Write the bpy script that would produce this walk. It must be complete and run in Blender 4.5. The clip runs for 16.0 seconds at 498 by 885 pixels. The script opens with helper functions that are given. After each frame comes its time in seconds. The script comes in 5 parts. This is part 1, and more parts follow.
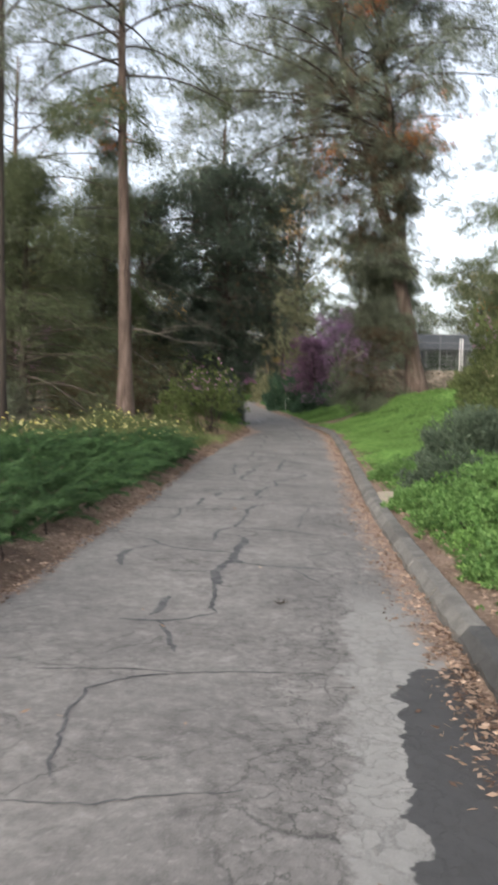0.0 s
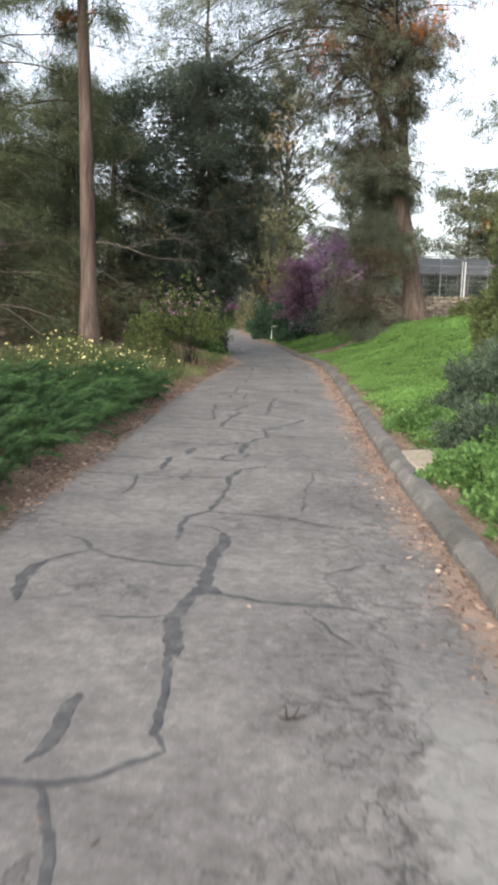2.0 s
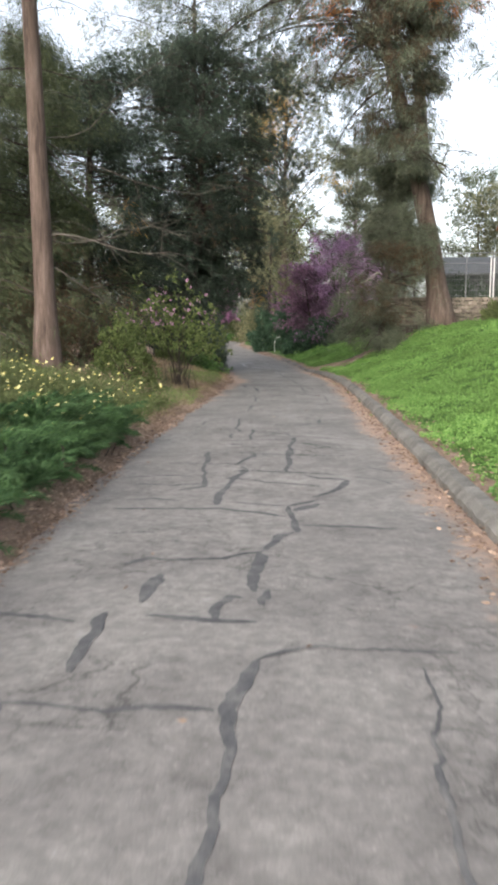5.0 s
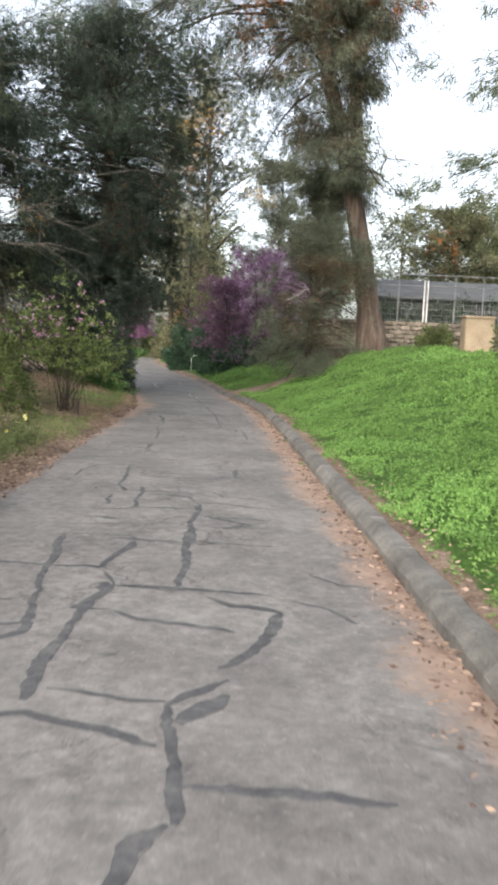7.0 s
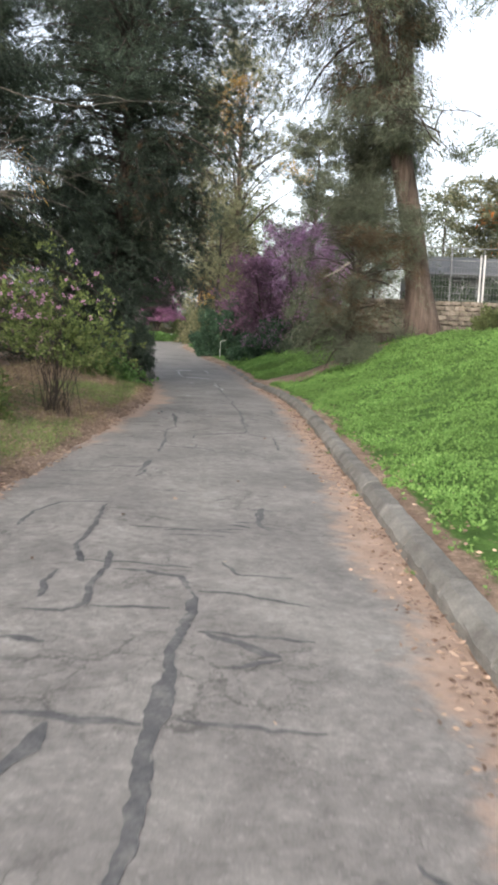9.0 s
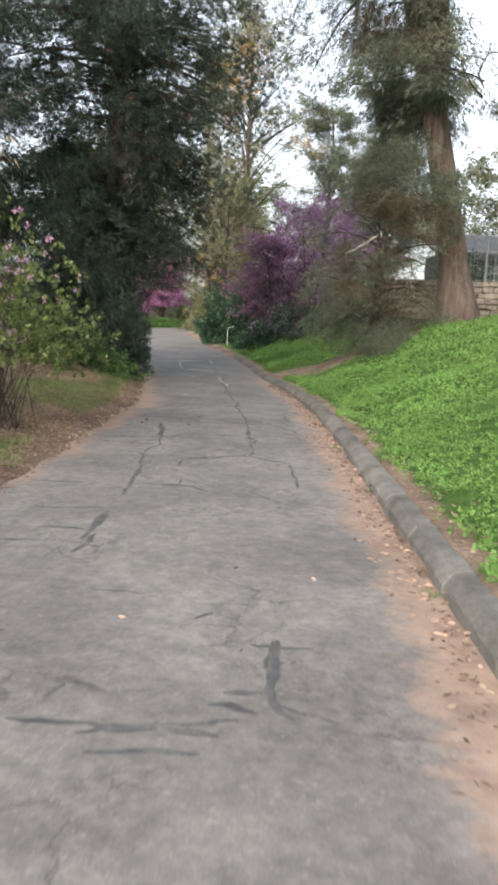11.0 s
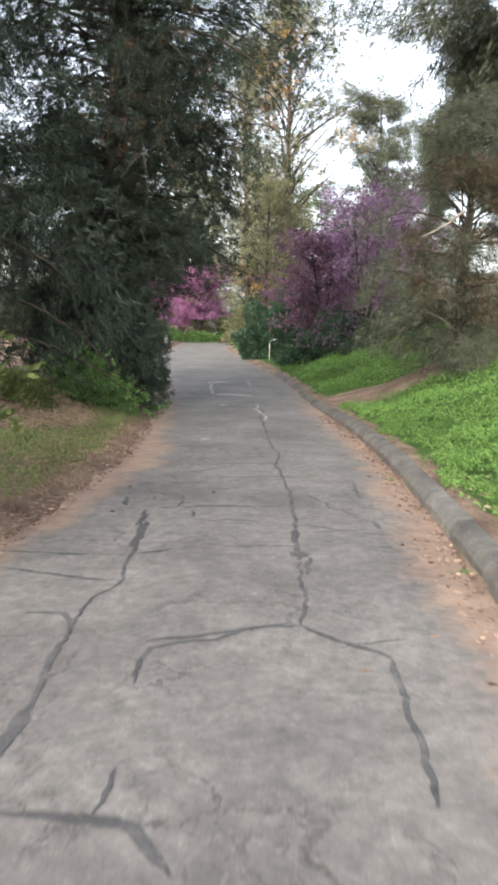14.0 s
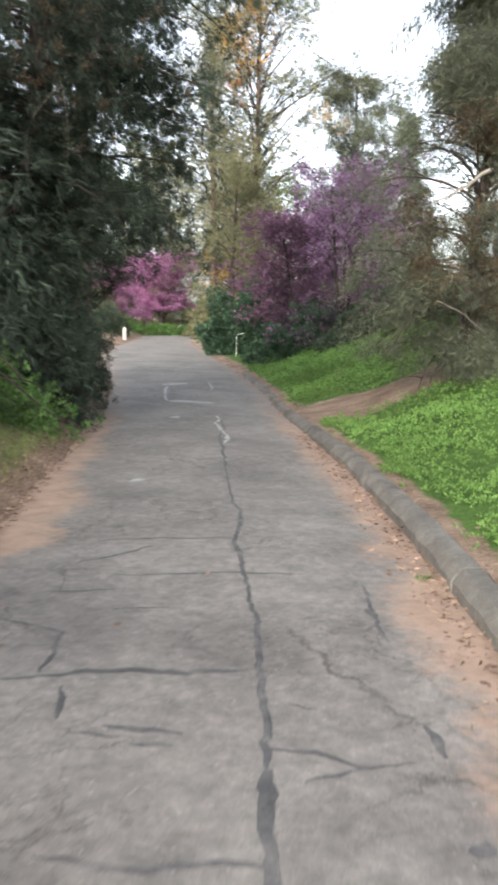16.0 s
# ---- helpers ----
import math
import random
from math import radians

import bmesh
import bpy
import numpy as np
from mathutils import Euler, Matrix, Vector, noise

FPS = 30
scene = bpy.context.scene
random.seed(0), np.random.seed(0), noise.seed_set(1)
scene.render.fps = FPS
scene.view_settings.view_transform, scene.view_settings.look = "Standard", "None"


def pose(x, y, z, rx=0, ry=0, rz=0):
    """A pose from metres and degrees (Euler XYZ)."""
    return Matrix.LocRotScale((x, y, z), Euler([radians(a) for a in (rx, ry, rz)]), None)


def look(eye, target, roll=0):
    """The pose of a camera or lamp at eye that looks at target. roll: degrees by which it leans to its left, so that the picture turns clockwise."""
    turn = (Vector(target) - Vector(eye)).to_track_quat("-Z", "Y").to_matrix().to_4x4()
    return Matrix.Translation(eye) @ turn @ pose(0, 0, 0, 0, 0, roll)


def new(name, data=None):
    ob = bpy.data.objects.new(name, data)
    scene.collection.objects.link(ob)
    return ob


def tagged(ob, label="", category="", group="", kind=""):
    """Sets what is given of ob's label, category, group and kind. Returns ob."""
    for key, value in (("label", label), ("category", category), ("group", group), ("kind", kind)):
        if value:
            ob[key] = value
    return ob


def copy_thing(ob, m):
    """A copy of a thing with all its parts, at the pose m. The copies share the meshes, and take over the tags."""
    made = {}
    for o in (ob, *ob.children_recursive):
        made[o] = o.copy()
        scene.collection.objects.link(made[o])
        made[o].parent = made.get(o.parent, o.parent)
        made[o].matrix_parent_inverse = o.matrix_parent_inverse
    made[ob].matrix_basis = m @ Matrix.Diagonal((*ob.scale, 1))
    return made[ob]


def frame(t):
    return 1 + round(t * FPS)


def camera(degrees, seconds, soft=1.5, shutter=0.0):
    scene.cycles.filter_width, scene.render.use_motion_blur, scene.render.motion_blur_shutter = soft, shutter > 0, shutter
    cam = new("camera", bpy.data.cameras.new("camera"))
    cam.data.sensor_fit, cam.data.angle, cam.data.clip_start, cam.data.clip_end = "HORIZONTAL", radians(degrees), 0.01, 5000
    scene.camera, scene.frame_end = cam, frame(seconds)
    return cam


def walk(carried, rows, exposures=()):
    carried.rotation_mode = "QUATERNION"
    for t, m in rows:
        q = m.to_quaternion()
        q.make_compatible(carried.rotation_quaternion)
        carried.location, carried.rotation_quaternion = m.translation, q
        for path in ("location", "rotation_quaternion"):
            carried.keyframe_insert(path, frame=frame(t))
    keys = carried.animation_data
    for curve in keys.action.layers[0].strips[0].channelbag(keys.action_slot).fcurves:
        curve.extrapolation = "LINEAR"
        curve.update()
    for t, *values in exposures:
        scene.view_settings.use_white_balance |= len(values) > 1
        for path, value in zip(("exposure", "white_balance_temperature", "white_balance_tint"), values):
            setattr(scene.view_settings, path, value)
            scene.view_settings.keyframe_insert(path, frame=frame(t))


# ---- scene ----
cam = camera(34.0, 16.0, soft=3.5, shutter=0.5)
PATH = [
    (0, (-0.082, 0.059, 1.492), (-0.306, 2.042, 1.363), 1.2),
    (0.5, (-0.118, 0.763, 1.475), (-0.271, 2.741, 1.225), -0.3),
    (1, (-0.193, 1.498, 1.446), (-0.433, 3.455, 1.113), 0.7),
    (1.5, (-0.307, 2.18, 1.449), (-0.43, 4.147, 1.111), 0.7),
    (2, (-0.402, 2.916, 1.437), (-0.579, 4.885, 1.134), 1.7),
    (2.5, (-0.477, 3.603, 1.466), (-0.628, 5.579, 1.2), 1.6),
    (3, (-0.552, 4.336, 1.467), (-0.712, 6.304, 1.146), 0.6),
    (3.5, (-0.654, 5.068, 1.47), (-0.838, 7.028, 1.116), 0.4),
    (3.7, (-0.687, 5.369, 1.43), (-0.873, 7.328, 1.071), -0.2),
    (5.8, (-0.947, 8.775, 1.343), (-1.127, 10.754, 1.112), 0.2),
    (6, (-0.946, 9.127, 1.363), (-1.088, 11.108, 1.129), 0.8),
    (6.5, (-0.951, 9.81, 1.377), (-1.02, 11.793, 1.13), 5.2),
    (7, (-0.921, 10.59, 1.385), (-0.904, 12.577, 1.159), 2.4),
    (7.5, (-0.923, 11.338, 1.382), (-0.981, 13.323, 1.144), 4.7),
    (8, (-0.901, 12.145, 1.375), (-0.956, 14.126, 1.108), 2.6),
    (8.5, (-0.909, 12.912, 1.382), (-1.024, 14.892, 1.13), 3.2),
    (9, (-0.894, 13.652, 1.384), (-0.957, 15.633, 1.117), 2.3),
    (9.2, (-0.906, 13.917, 1.426), (-0.989, 15.899, 1.167), 2.7),
    (11.3, (-0.99, 17.146, 1.381), (-1.076, 19.121, 1.076), 2.2),
    (11.5, (-0.998, 17.433, 1.345), (-1.08, 19.408, 1.042), 2.4),
    (12, (-1.024, 18.201, 1.358), (-1.086, 20.179, 1.063), 0.7),
    (12.5, (-1.093, 18.962, 1.367), (-1.273, 20.933, 1.081), 1.6),
    (13, (-1.115, 19.739, 1.381), (-1.288, 21.712, 1.102), 0.3),
    (13.5, (-1.15, 20.524, 1.386), (-1.368, 22.493, 1.11), 0.9),
    (14, (-1.191, 21.308, 1.388), (-1.395, 23.278, 1.111), 0.4),
    (14.5, (-1.24, 22.146, 1.39), (-1.512, 24.109, 1.118), 1.5),
    (15, (-1.287, 22.952, 1.385), (-1.482, 24.915, 1.056), 0.3),
    (15.5, (-1.336, 23.764, 1.414), (-1.535, 25.734, 1.132), 0.5),
    (16, (-1.356, 24.538, 1.417), (-1.484, 26.512, 1.122), 0.8),
]
EXPOSURES = [(0.0, 1.27, 6480, 10), (1.0, 1.37, 6480, 10), (3.5, 1.58, 6480, 10), (9.0, 1.67, 6480, 10), (12.5, 1.85, 6480, 10), (16.0, 2.08, 6480, 10)]
walk(cam, [(t, look(eye, target, roll)) for t, eye, target, roll in PATH], EXPOSURES)

# ---- world, sun ----
world = bpy.data.worlds.new("World")
scene.world = world
world.use_nodes = True
wn, wl = world.node_tree.nodes, world.node_tree.links
sky = wn.new("ShaderNodeTexSky")
sky.sky_type, sky.sun_disc = "NISHITA", False
sky.sun_elevation, sky.sun_rotation = radians(25), radians(200)
sky.air_density, sky.dust_density, sky.ozone_density = 1.0, 4.0, 1.5
wn["Background"].inputs[1].default_value = 0.15
haze = wn.new("ShaderNodeHueSaturation")
haze.inputs["Saturation"].default_value = 0.4
wl.new(sky.outputs[0], haze.inputs["Color"])
wl.new(haze.outputs[0], wn["Background"].inputs[0])
sun_data = bpy.data.lights.new("sun", "SUN")
sun_data.energy, sun_data.angle, sun_data.color = 0.5, radians(30), (1.0, 0.92, 0.82)
sun = new("sun", sun_data)
sun.matrix_world = look((-17, -47, 23.3), (0, 0, 0))


# ---- materials ----
def mat(name):
    m = bpy.data.materials.new(name)
    m.use_nodes = True
    nt = m.node_tree
    return m, nt, nt.nodes["Principled BSDF"]


def node(nt, kind, **inputs):
    n = nt.nodes.new(kind)
    for k, v in inputs.items():
        n.inputs[k.replace("_", " ")].default_value = v
    return n


def noise_tex(nt, scale, detail=4.0, rough=0.6, vec=None):
    n = node(nt, "ShaderNodeTexNoise", Scale=scale, Detail=detail, Roughness=rough)
    if vec is None:
        vec = nt.nodes.new("ShaderNodeNewGeometry").outputs["Position"]
    nt.links.new(vec, n.inputs["Vector"])
    return n.outputs["Fac"]


def ramp(nt, fac, stops):
    r = nt.nodes.new("ShaderNodeValToRGB")
    while len(r.color_ramp.elements) < len(stops):
        r.color_ramp.elements.new(0.5)
    for e, (p, c) in zip(r.color_ramp.elements, stops):
        e.position = p
        e.color = (*c, 1) if len(c) == 3 else c
    nt.links.new(fac, r.inputs[0])
    return r.outputs[0]


def grey(v):
    return (v, v, v)


def mix(nt, fac, a, b, how="MIX"):
    n = nt.nodes.new("ShaderNodeMix")
    n.data_type, n.blend_type = "RGBA", how
    for sock, v in ((n.inputs[0], fac), (n.inputs[6], a), (n.inputs[7], b)):
        if isinstance(v, (int, float)):
            sock.default_value = v
        elif isinstance(v, tuple):
            sock.default_value = (*v, 1)
        else:
            nt.links.new(v, sock)
    return n.outputs[2]


def calc(nt, op, a, b=0.0, c=0.0):
    n = nt.nodes.new("ShaderNodeMath")
    n.operation = op
    for sock, v in zip(n.inputs, (a, b, c)):
        if isinstance(v, (int, float)):
            sock.default_value = v
        else:
            nt.links.new(v, sock)
    return n.outputs[0]


def step(nt, v, lo, hi):
    n = nt.nodes.new("ShaderNodeMapRange")
    n.interpolation_type = "SMOOTHSTEP"
    nt.links.new(v, n.inputs["Value"])
    n.inputs["From Min"].default_value, n.inputs["From Max"].default_value = lo, hi
    return n.outputs["Result"]


def bump(nt, bsdf, height, strength, distance):
    b = node(nt, "ShaderNodeBump", Strength=strength, Distance=distance)
    nt.links.new(height, b.inputs["Height"])
    nt.links.new(b.outputs[0], bsdf.inputs["Normal"])


def leaf_mat(name, dark, light, through_share=0.3, patch=0.6, rough=0.65, span=(0.62, 1.3)):
    """Leaves: each leaf its own tone, with larger patches of tone through the crown."""
    m, nt, b = mat(name)
    geo = nt.nodes.new("ShaderNodeNewGeometry")
    each = ramp(nt, geo.outputs["Random Per Island"], [(0.0, dark), (1.0, light)])
    big = ramp(nt, noise_tex(nt, patch, 3.0), [(0.3, grey(span[0])), (0.7, grey(span[1]))])
    col = mix(nt, 1.0, each, big, "MULTIPLY")
    nt.links.new(col, b.inputs["Base Color"])
    b.inputs["Roughness"].default_value = rough
    b.inputs["Specular IOR Level"].default_value = 0.25
    tr = nt.nodes.new("ShaderNodeBsdfTranslucent")
    nt.links.new(col, tr.inputs[0])
    mx = nt.nodes.new("ShaderNodeMixShader")
    mx.inputs[0].default_value = through_share
    out = nt.nodes["Material Output"]
    nt.links.new(b.outputs[0], mx.inputs[1])
    nt.links.new(tr.outputs[0], mx.inputs[2])
    nt.links.new(mx.outputs[0], out.inputs[0])
    return m


def rough_mat(name, stops, scale, relief=0.02, rough=0.9, fine=40.0, per_object=0.0, stretch=None):
    """A matt surface with blotches, fine grain and relief."""
    m, nt, b = mat(name)
    vec = None
    if stretch:
        geo = nt.nodes.new("ShaderNodeNewGeometry")
        mp = nt.nodes.new("ShaderNodeMapping")
        mp.inputs["Scale"].default_value = stretch
        nt.links.new(geo.outputs["Position"], mp.inputs["Vector"])
        vec = mp.outputs[0]
    big = noise_tex(nt, scale, 5.0, 0.65, vec)
    col = ramp(nt, big, stops)
    small = noise_tex(nt, fine, 3.0, 0.7, vec)
    col = mix(nt, 1.0, col, ramp(nt, small, [(0.25, grey(0.72)), (0.75, grey(1.25))]), "MULTIPLY")
    if per_object:
        info = nt.nodes.new("ShaderNodeObjectInfo")
        col = mix(nt, 1.0, col, ramp(nt, info.outputs["Random"], [(0, grey(1 - per_object)), (1, grey(1 + per_object))]), "MULTIPLY")
    nt.links.new(col, b.inputs["Base Color"])
    b.inputs["Roughness"].default_value = rough
    b.inputs["Specular IOR Level"].default_value = 0.3
    bump(nt, b, mix(nt, 0.5, big, small), 0.8, relief)
    return m


def asphalt_mat():
    m, nt, b = mat("worn_asphalt")
    geo = nt.nodes.new("ShaderNodeNewGeometry")
    pos = geo.outputs["Position"]
    kerb_d = nt.nodes.new("ShaderNodeAttribute")
    kerb_d.attribute_name = "from_kerb"
    left_d = nt.nodes.new("ShaderNodeAttribute")
    left_d.attribute_name = "from_left"
    xyz = nt.nodes.new("ShaderNodeSeparateXYZ")
    nt.links.new(pos, xyz.inputs[0])
    px, py = xyz.outputs[0], xyz.outputs[1]
    blot = noise_tex(nt, 0.9, 6.0, 0.62)
    col = ramp(nt, blot, [(0.28, (0.134, 0.125, 0.117)), (0.5, (0.192, 0.179, 0.167)), (0.75, (0.246, 0.23, 0.214))])
    grit = noise_tex(nt, 110.0, 3.0, 0.75)
    mid = noise_tex(nt, 14.0, 4.0, 0.7)
    col = mix(nt, 1.0, col, ramp(nt, grit, [(0.3, grey(0.8)), (0.7, grey(1.18))]), "MULTIPLY")
    col = mix(nt, 1.0, col, ramp(nt, mid, [(0.3, grey(0.72)), (0.7, grey(1.24))]), "MULTIPLY")
    col = mix(nt, 1.0, col, ramp(nt, noise_tex(nt, 4.5, 6.0, 0.75), [(0.32, grey(0.82)), (0.68, grey(1.16))]), "MULTIPLY")
    col = mix(nt, calc(nt, "MULTIPLY", step(nt, noise_tex(nt, 38.0, 2.0, 0.5), 0.62, 0.72), 0.35), col, (0.36, 0.34, 0.32))
    # fine crazing, stronger along the kerb side
    warp = nt.nodes.new("ShaderNodeTexNoise")
    warp.inputs["Scale"].default_value = 3.0
    warp.inputs["Detail"].default_value = 7.0
    warp.inputs["Roughness"].default_value = 0.7
    nt.links.new(pos, warp.inputs["Vector"])
    vadd = nt.nodes.new("ShaderNodeVectorMath")
    vadd.operation = "MULTIPLY_ADD"
    nt.links.new(warp.outputs["Color"], vadd.inputs[0])
    vadd.inputs[1].default_value = (0.5, 0.5, 0.0)
    nt.links.new(pos, vadd.inputs[2])
    lines = []
    for scale, width in ((1.3, 0.014), (3.2, 0.022), (7.0, 0.035)):
        v = nt.nodes.new("ShaderNodeTexVoronoi")
        v.feature = "DISTANCE_TO_EDGE"
        v.inputs["Scale"].default_value = scale
        nt.links.new(vadd.outputs[0], v.inputs["Vector"])
        lines.append(calc(nt, "SUBTRACT", 1.0, step(nt, v.outputs["Distance"], 0.0, width)))
    worn_side = calc(nt, "MULTIPLY", step(nt, py, 15.0, 10.0), step(nt, px, -0.9, -0.2))
    gate = calc(nt, "MAXIMUM", step(nt, noise_tex(nt, 0.8, 3.0), 0.42, 0.62), calc(nt, "MULTIPLY", worn_side, step(nt, noise_tex(nt, 2.2, 4.0), 0.3, 0.44)))
    crack = calc(nt, "MULTIPLY", calc(nt, "MAXIMUM", calc(nt, "MULTIPLY", lines[2], calc(nt, "ADD", 0.3, calc(nt, "MULTIPLY", worn_side, 0.6))), calc(nt, "MAXIMUM", calc(nt, "MULTIPLY", lines[0], 0.8), calc(nt, "MULTIPLY", lines[1], 0.6))), gate)
    col = mix(nt, calc(nt, "MULTIPLY", crack, 0.88), col, (0.04, 0.038, 0.036))
    # worn light patches of bare aggregate along the kerb
    worn_edge = calc(nt, "ADD", px, calc(nt, "MULTIPLY", calc(nt, "SUBTRACT", noise_tex(nt, 3.5, 6.0, 0.7), 0.5), 0.45))
    paler = calc(nt, "MULTIPLY", step(nt, py, 6.8, 5.4), step(nt, worn_edge, -0.06, 0.02))
    col = mix(nt, calc(nt, "MULTIPLY", paler, 0.5), col, (0.34, 0.33, 0.312))
    # red soil washed over both edges
    ragged = calc(nt, "ADD", calc(nt, "MULTIPLY", noise_tex(nt, 1.1, 5.0, 0.6), 0.75), calc(nt, "MULTIPLY", noise_tex(nt, 8.0, 5.0, 0.7), 0.5))
    reach = calc(nt, "MULTIPLY", step(nt, py, 3.0, 24.0), 0.2)
    soil_r = step(nt, calc(nt, "SUBTRACT", calc(nt, "ADD", ragged, calc(nt, "SUBTRACT", reach, 0.42)), kerb_d.outputs["Fac"]), -0.04, 0.26)
    reach_l = calc(nt, "MULTIPLY", step(nt, py, 20.0, 31.0), 0.4)
    soil_l = step(nt, calc(nt, "SUBTRACT", calc(nt, "ADD", ragged, calc(nt, "SUBTRACT", reach_l, 0.56)), left_d.outputs["Fac"]), -0.04, 0.26)
    fade = calc(nt, "SUBTRACT", 1.0, calc(nt, "MULTIPLY", step(nt, py, 36.0, 40.0), 0.75))
    soil = calc(nt, "MULTIPLY", calc(nt, "MAXIMUM", soil_r, soil_l), fade)
    soil_col = ramp(nt, noise_tex(nt, 5.0, 5.0, 0.7), [(0.3, (0.25, 0.165, 0.12)), (0.7, (0.44, 0.31, 0.235))])
    col = mix(nt, calc(nt, "MULTIPLY", soil, 0.85), col, soil_col)
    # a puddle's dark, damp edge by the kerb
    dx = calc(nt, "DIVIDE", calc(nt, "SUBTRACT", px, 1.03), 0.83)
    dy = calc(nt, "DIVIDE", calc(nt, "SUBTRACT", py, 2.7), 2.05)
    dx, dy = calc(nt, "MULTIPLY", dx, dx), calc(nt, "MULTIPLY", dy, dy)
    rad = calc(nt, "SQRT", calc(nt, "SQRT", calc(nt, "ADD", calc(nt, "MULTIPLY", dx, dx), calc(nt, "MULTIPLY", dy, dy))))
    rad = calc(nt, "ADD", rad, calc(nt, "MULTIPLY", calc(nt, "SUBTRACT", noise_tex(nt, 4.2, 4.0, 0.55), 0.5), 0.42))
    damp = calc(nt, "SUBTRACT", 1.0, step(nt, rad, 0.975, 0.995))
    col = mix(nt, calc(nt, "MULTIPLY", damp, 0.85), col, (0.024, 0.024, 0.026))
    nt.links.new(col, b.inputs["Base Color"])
    nt.links.new(calc(nt, "SUBTRACT", 0.76, calc(nt, "MULTIPLY", damp, 0.02)), b.inputs["Roughness"])
    b.inputs["Specular IOR Level"].default_value = 0.5
    h = calc(nt, "SUBTRACT", calc(nt, "ADD", calc(nt, "MULTIPLY", grit, 0.6), calc(nt, "MULTIPLY", mid, 0.5)), crack)
    bump(nt, b, h, 0.7, 0.006)
    return m


def ground_mat():
    """Leaf litter and soil, turf where the lawn grows."""
    m, nt, b = mat("ground_soil_turf")
    lawn = nt.nodes.new("ShaderNodeAttribute")
    lawn.attribute_name = "turf"
    soil = ramp(nt, noise_tex(nt, 1.6, 6.0, 0.7), [(0.3, (0.13, 0.088, 0.066)), (0.5, (0.24, 0.173, 0.13)), (0.72, (0.38, 0.287, 0.222))])
    soil = mix(nt, 1.0, soil, ramp(nt, noise_tex(nt, 30.0, 4.0, 0.7), [(0.3, grey(0.6)), (0.7, grey(1.35))]), "MULTIPLY")
    turf = ramp(nt, noise_tex(nt, 2.5, 6.0, 0.7), [(0.3, (0.04, 0.085, 0.018)), (0.7, (0.1, 0.185, 0.042))])
    turf = mix(nt, 1.0, turf, ramp(nt, noise_tex(nt, 35.0, 4.0, 0.7), [(0.3, grey(0.55)), (0.7, grey(1.3))]), "MULTIPLY")
    edge = step(nt, calc(nt, "ADD", lawn.outputs["Fac"], calc(nt, "MULTIPLY", calc(nt, "SUBTRACT", noise_tex(nt, 3.0, 4.0), 0.5), 0.7)), 0.4, 0.6)
    nt.links.new(mix(nt, edge, soil, turf), b.inputs["Base Color"])
    b.inputs["Roughness"].default_value = 0.95
    b.inputs["Specular IOR Level"].default_value = 0.15
    bump(nt, b, noise_tex(nt, 22.0, 5.0, 0.7), 0.9, 0.04)
    return m


ASPHALT, GROUND = asphalt_mat(), ground_mat()
TAR = rough_mat("crack_tar", [(0.3, (0.055, 0.056, 0.06)), (0.52, (0.1, 0.099, 0.1)), (0.72, (0.175, 0.166, 0.158))], 7.0, 0.004, 0.75, 60.0)
CONCRETE = rough_mat("kerb_concrete", [(0.3, (0.092, 0.086, 0.078)), (0.55, (0.165, 0.157, 0.142)), (0.75, (0.25, 0.236, 0.212))], 3.0, 0.012, 0.9, 60.0, 0.15)
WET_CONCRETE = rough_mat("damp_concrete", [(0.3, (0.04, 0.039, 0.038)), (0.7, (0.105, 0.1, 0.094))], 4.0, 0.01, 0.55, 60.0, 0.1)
SANDSTONE = rough_mat("pale_slab", [(0.3, (0.28, 0.23, 0.175)), (0.7, (0.42, 0.36, 0.28))], 5.0, 0.008, 0.9, 70.0)
TAN_STONE = rough_mat("tan_render", [(0.3, (0.28, 0.215, 0.15)), (0.7, (0.38, 0.3, 0.215))], 2.5, 0.01, 0.9, 30.0)
WALL_STONE = rough_mat("rubble_stone", [(0.3, (0.12, 0.1, 0.08)), (0.7, (0.27, 0.23, 0.19))], 4.0, 0.03, 0.92, 25.0, 0.35)
MORTAR = rough_mat("shaded_mortar", [(0.3, (0.06, 0.05, 0.04)), (0.7, (0.12, 0.10, 0.08))], 6.0, 0.01)
BARK_RED = rough_mat("red_brown_bark", [(0.3, (0.045, 0.032, 0.026)), (0.5, (0.105, 0.075, 0.061)), (0.72, (0.175, 0.132, 0.112))], 5.0, 0.05, 0.95, 25.0, 0, (1.6, 1.6, 0.16))
BARK_DARK = rough_mat("dark_bark", [(0.3, (0.03, 0.024, 0.02)), (0.7, (0.085, 0.067, 0.055))], 5.0, 0.05, 0.95, 25.0, 0, (1.5, 1.5, 0.2))
BARK_BIG = rough_mat("furrowed_bark", [(0.3, (0.055, 0.04, 0.033)), (0.5, (0.115, 0.084, 0.068)), (0.72, (0.18, 0.138, 0.115))], 4.0, 0.08, 0.95, 20.0, 0, (2.2, 2.2, 0.16))
DEADWOOD = rough_mat("bleached_dead_wood", [(0.3, (0.2, 0.175, 0.145)), (0.7, (0.34, 0.305, 0.26))], 6.0, 0.01)
GREYWOOD = rough_mat("grey_dead_twigs", [(0.3, (0.06, 0.053, 0.044)), (0.7, (0.125, 0.11, 0.09))], 6.0, 0.01)
STEEL = rough_mat("galvanised_steel", [(0.3, (0.17, 0.18, 0.18)), (0.7, (0.3, 0.3, 0.3))], 6.0, 0.002, 0.6)
WHITE_PAINT = rough_mat("white_paint", [(0.3, (0.6, 0.6, 0.58)), (0.7, (0.78, 0.78, 0.76))], 4.0, 0.002, 0.6)
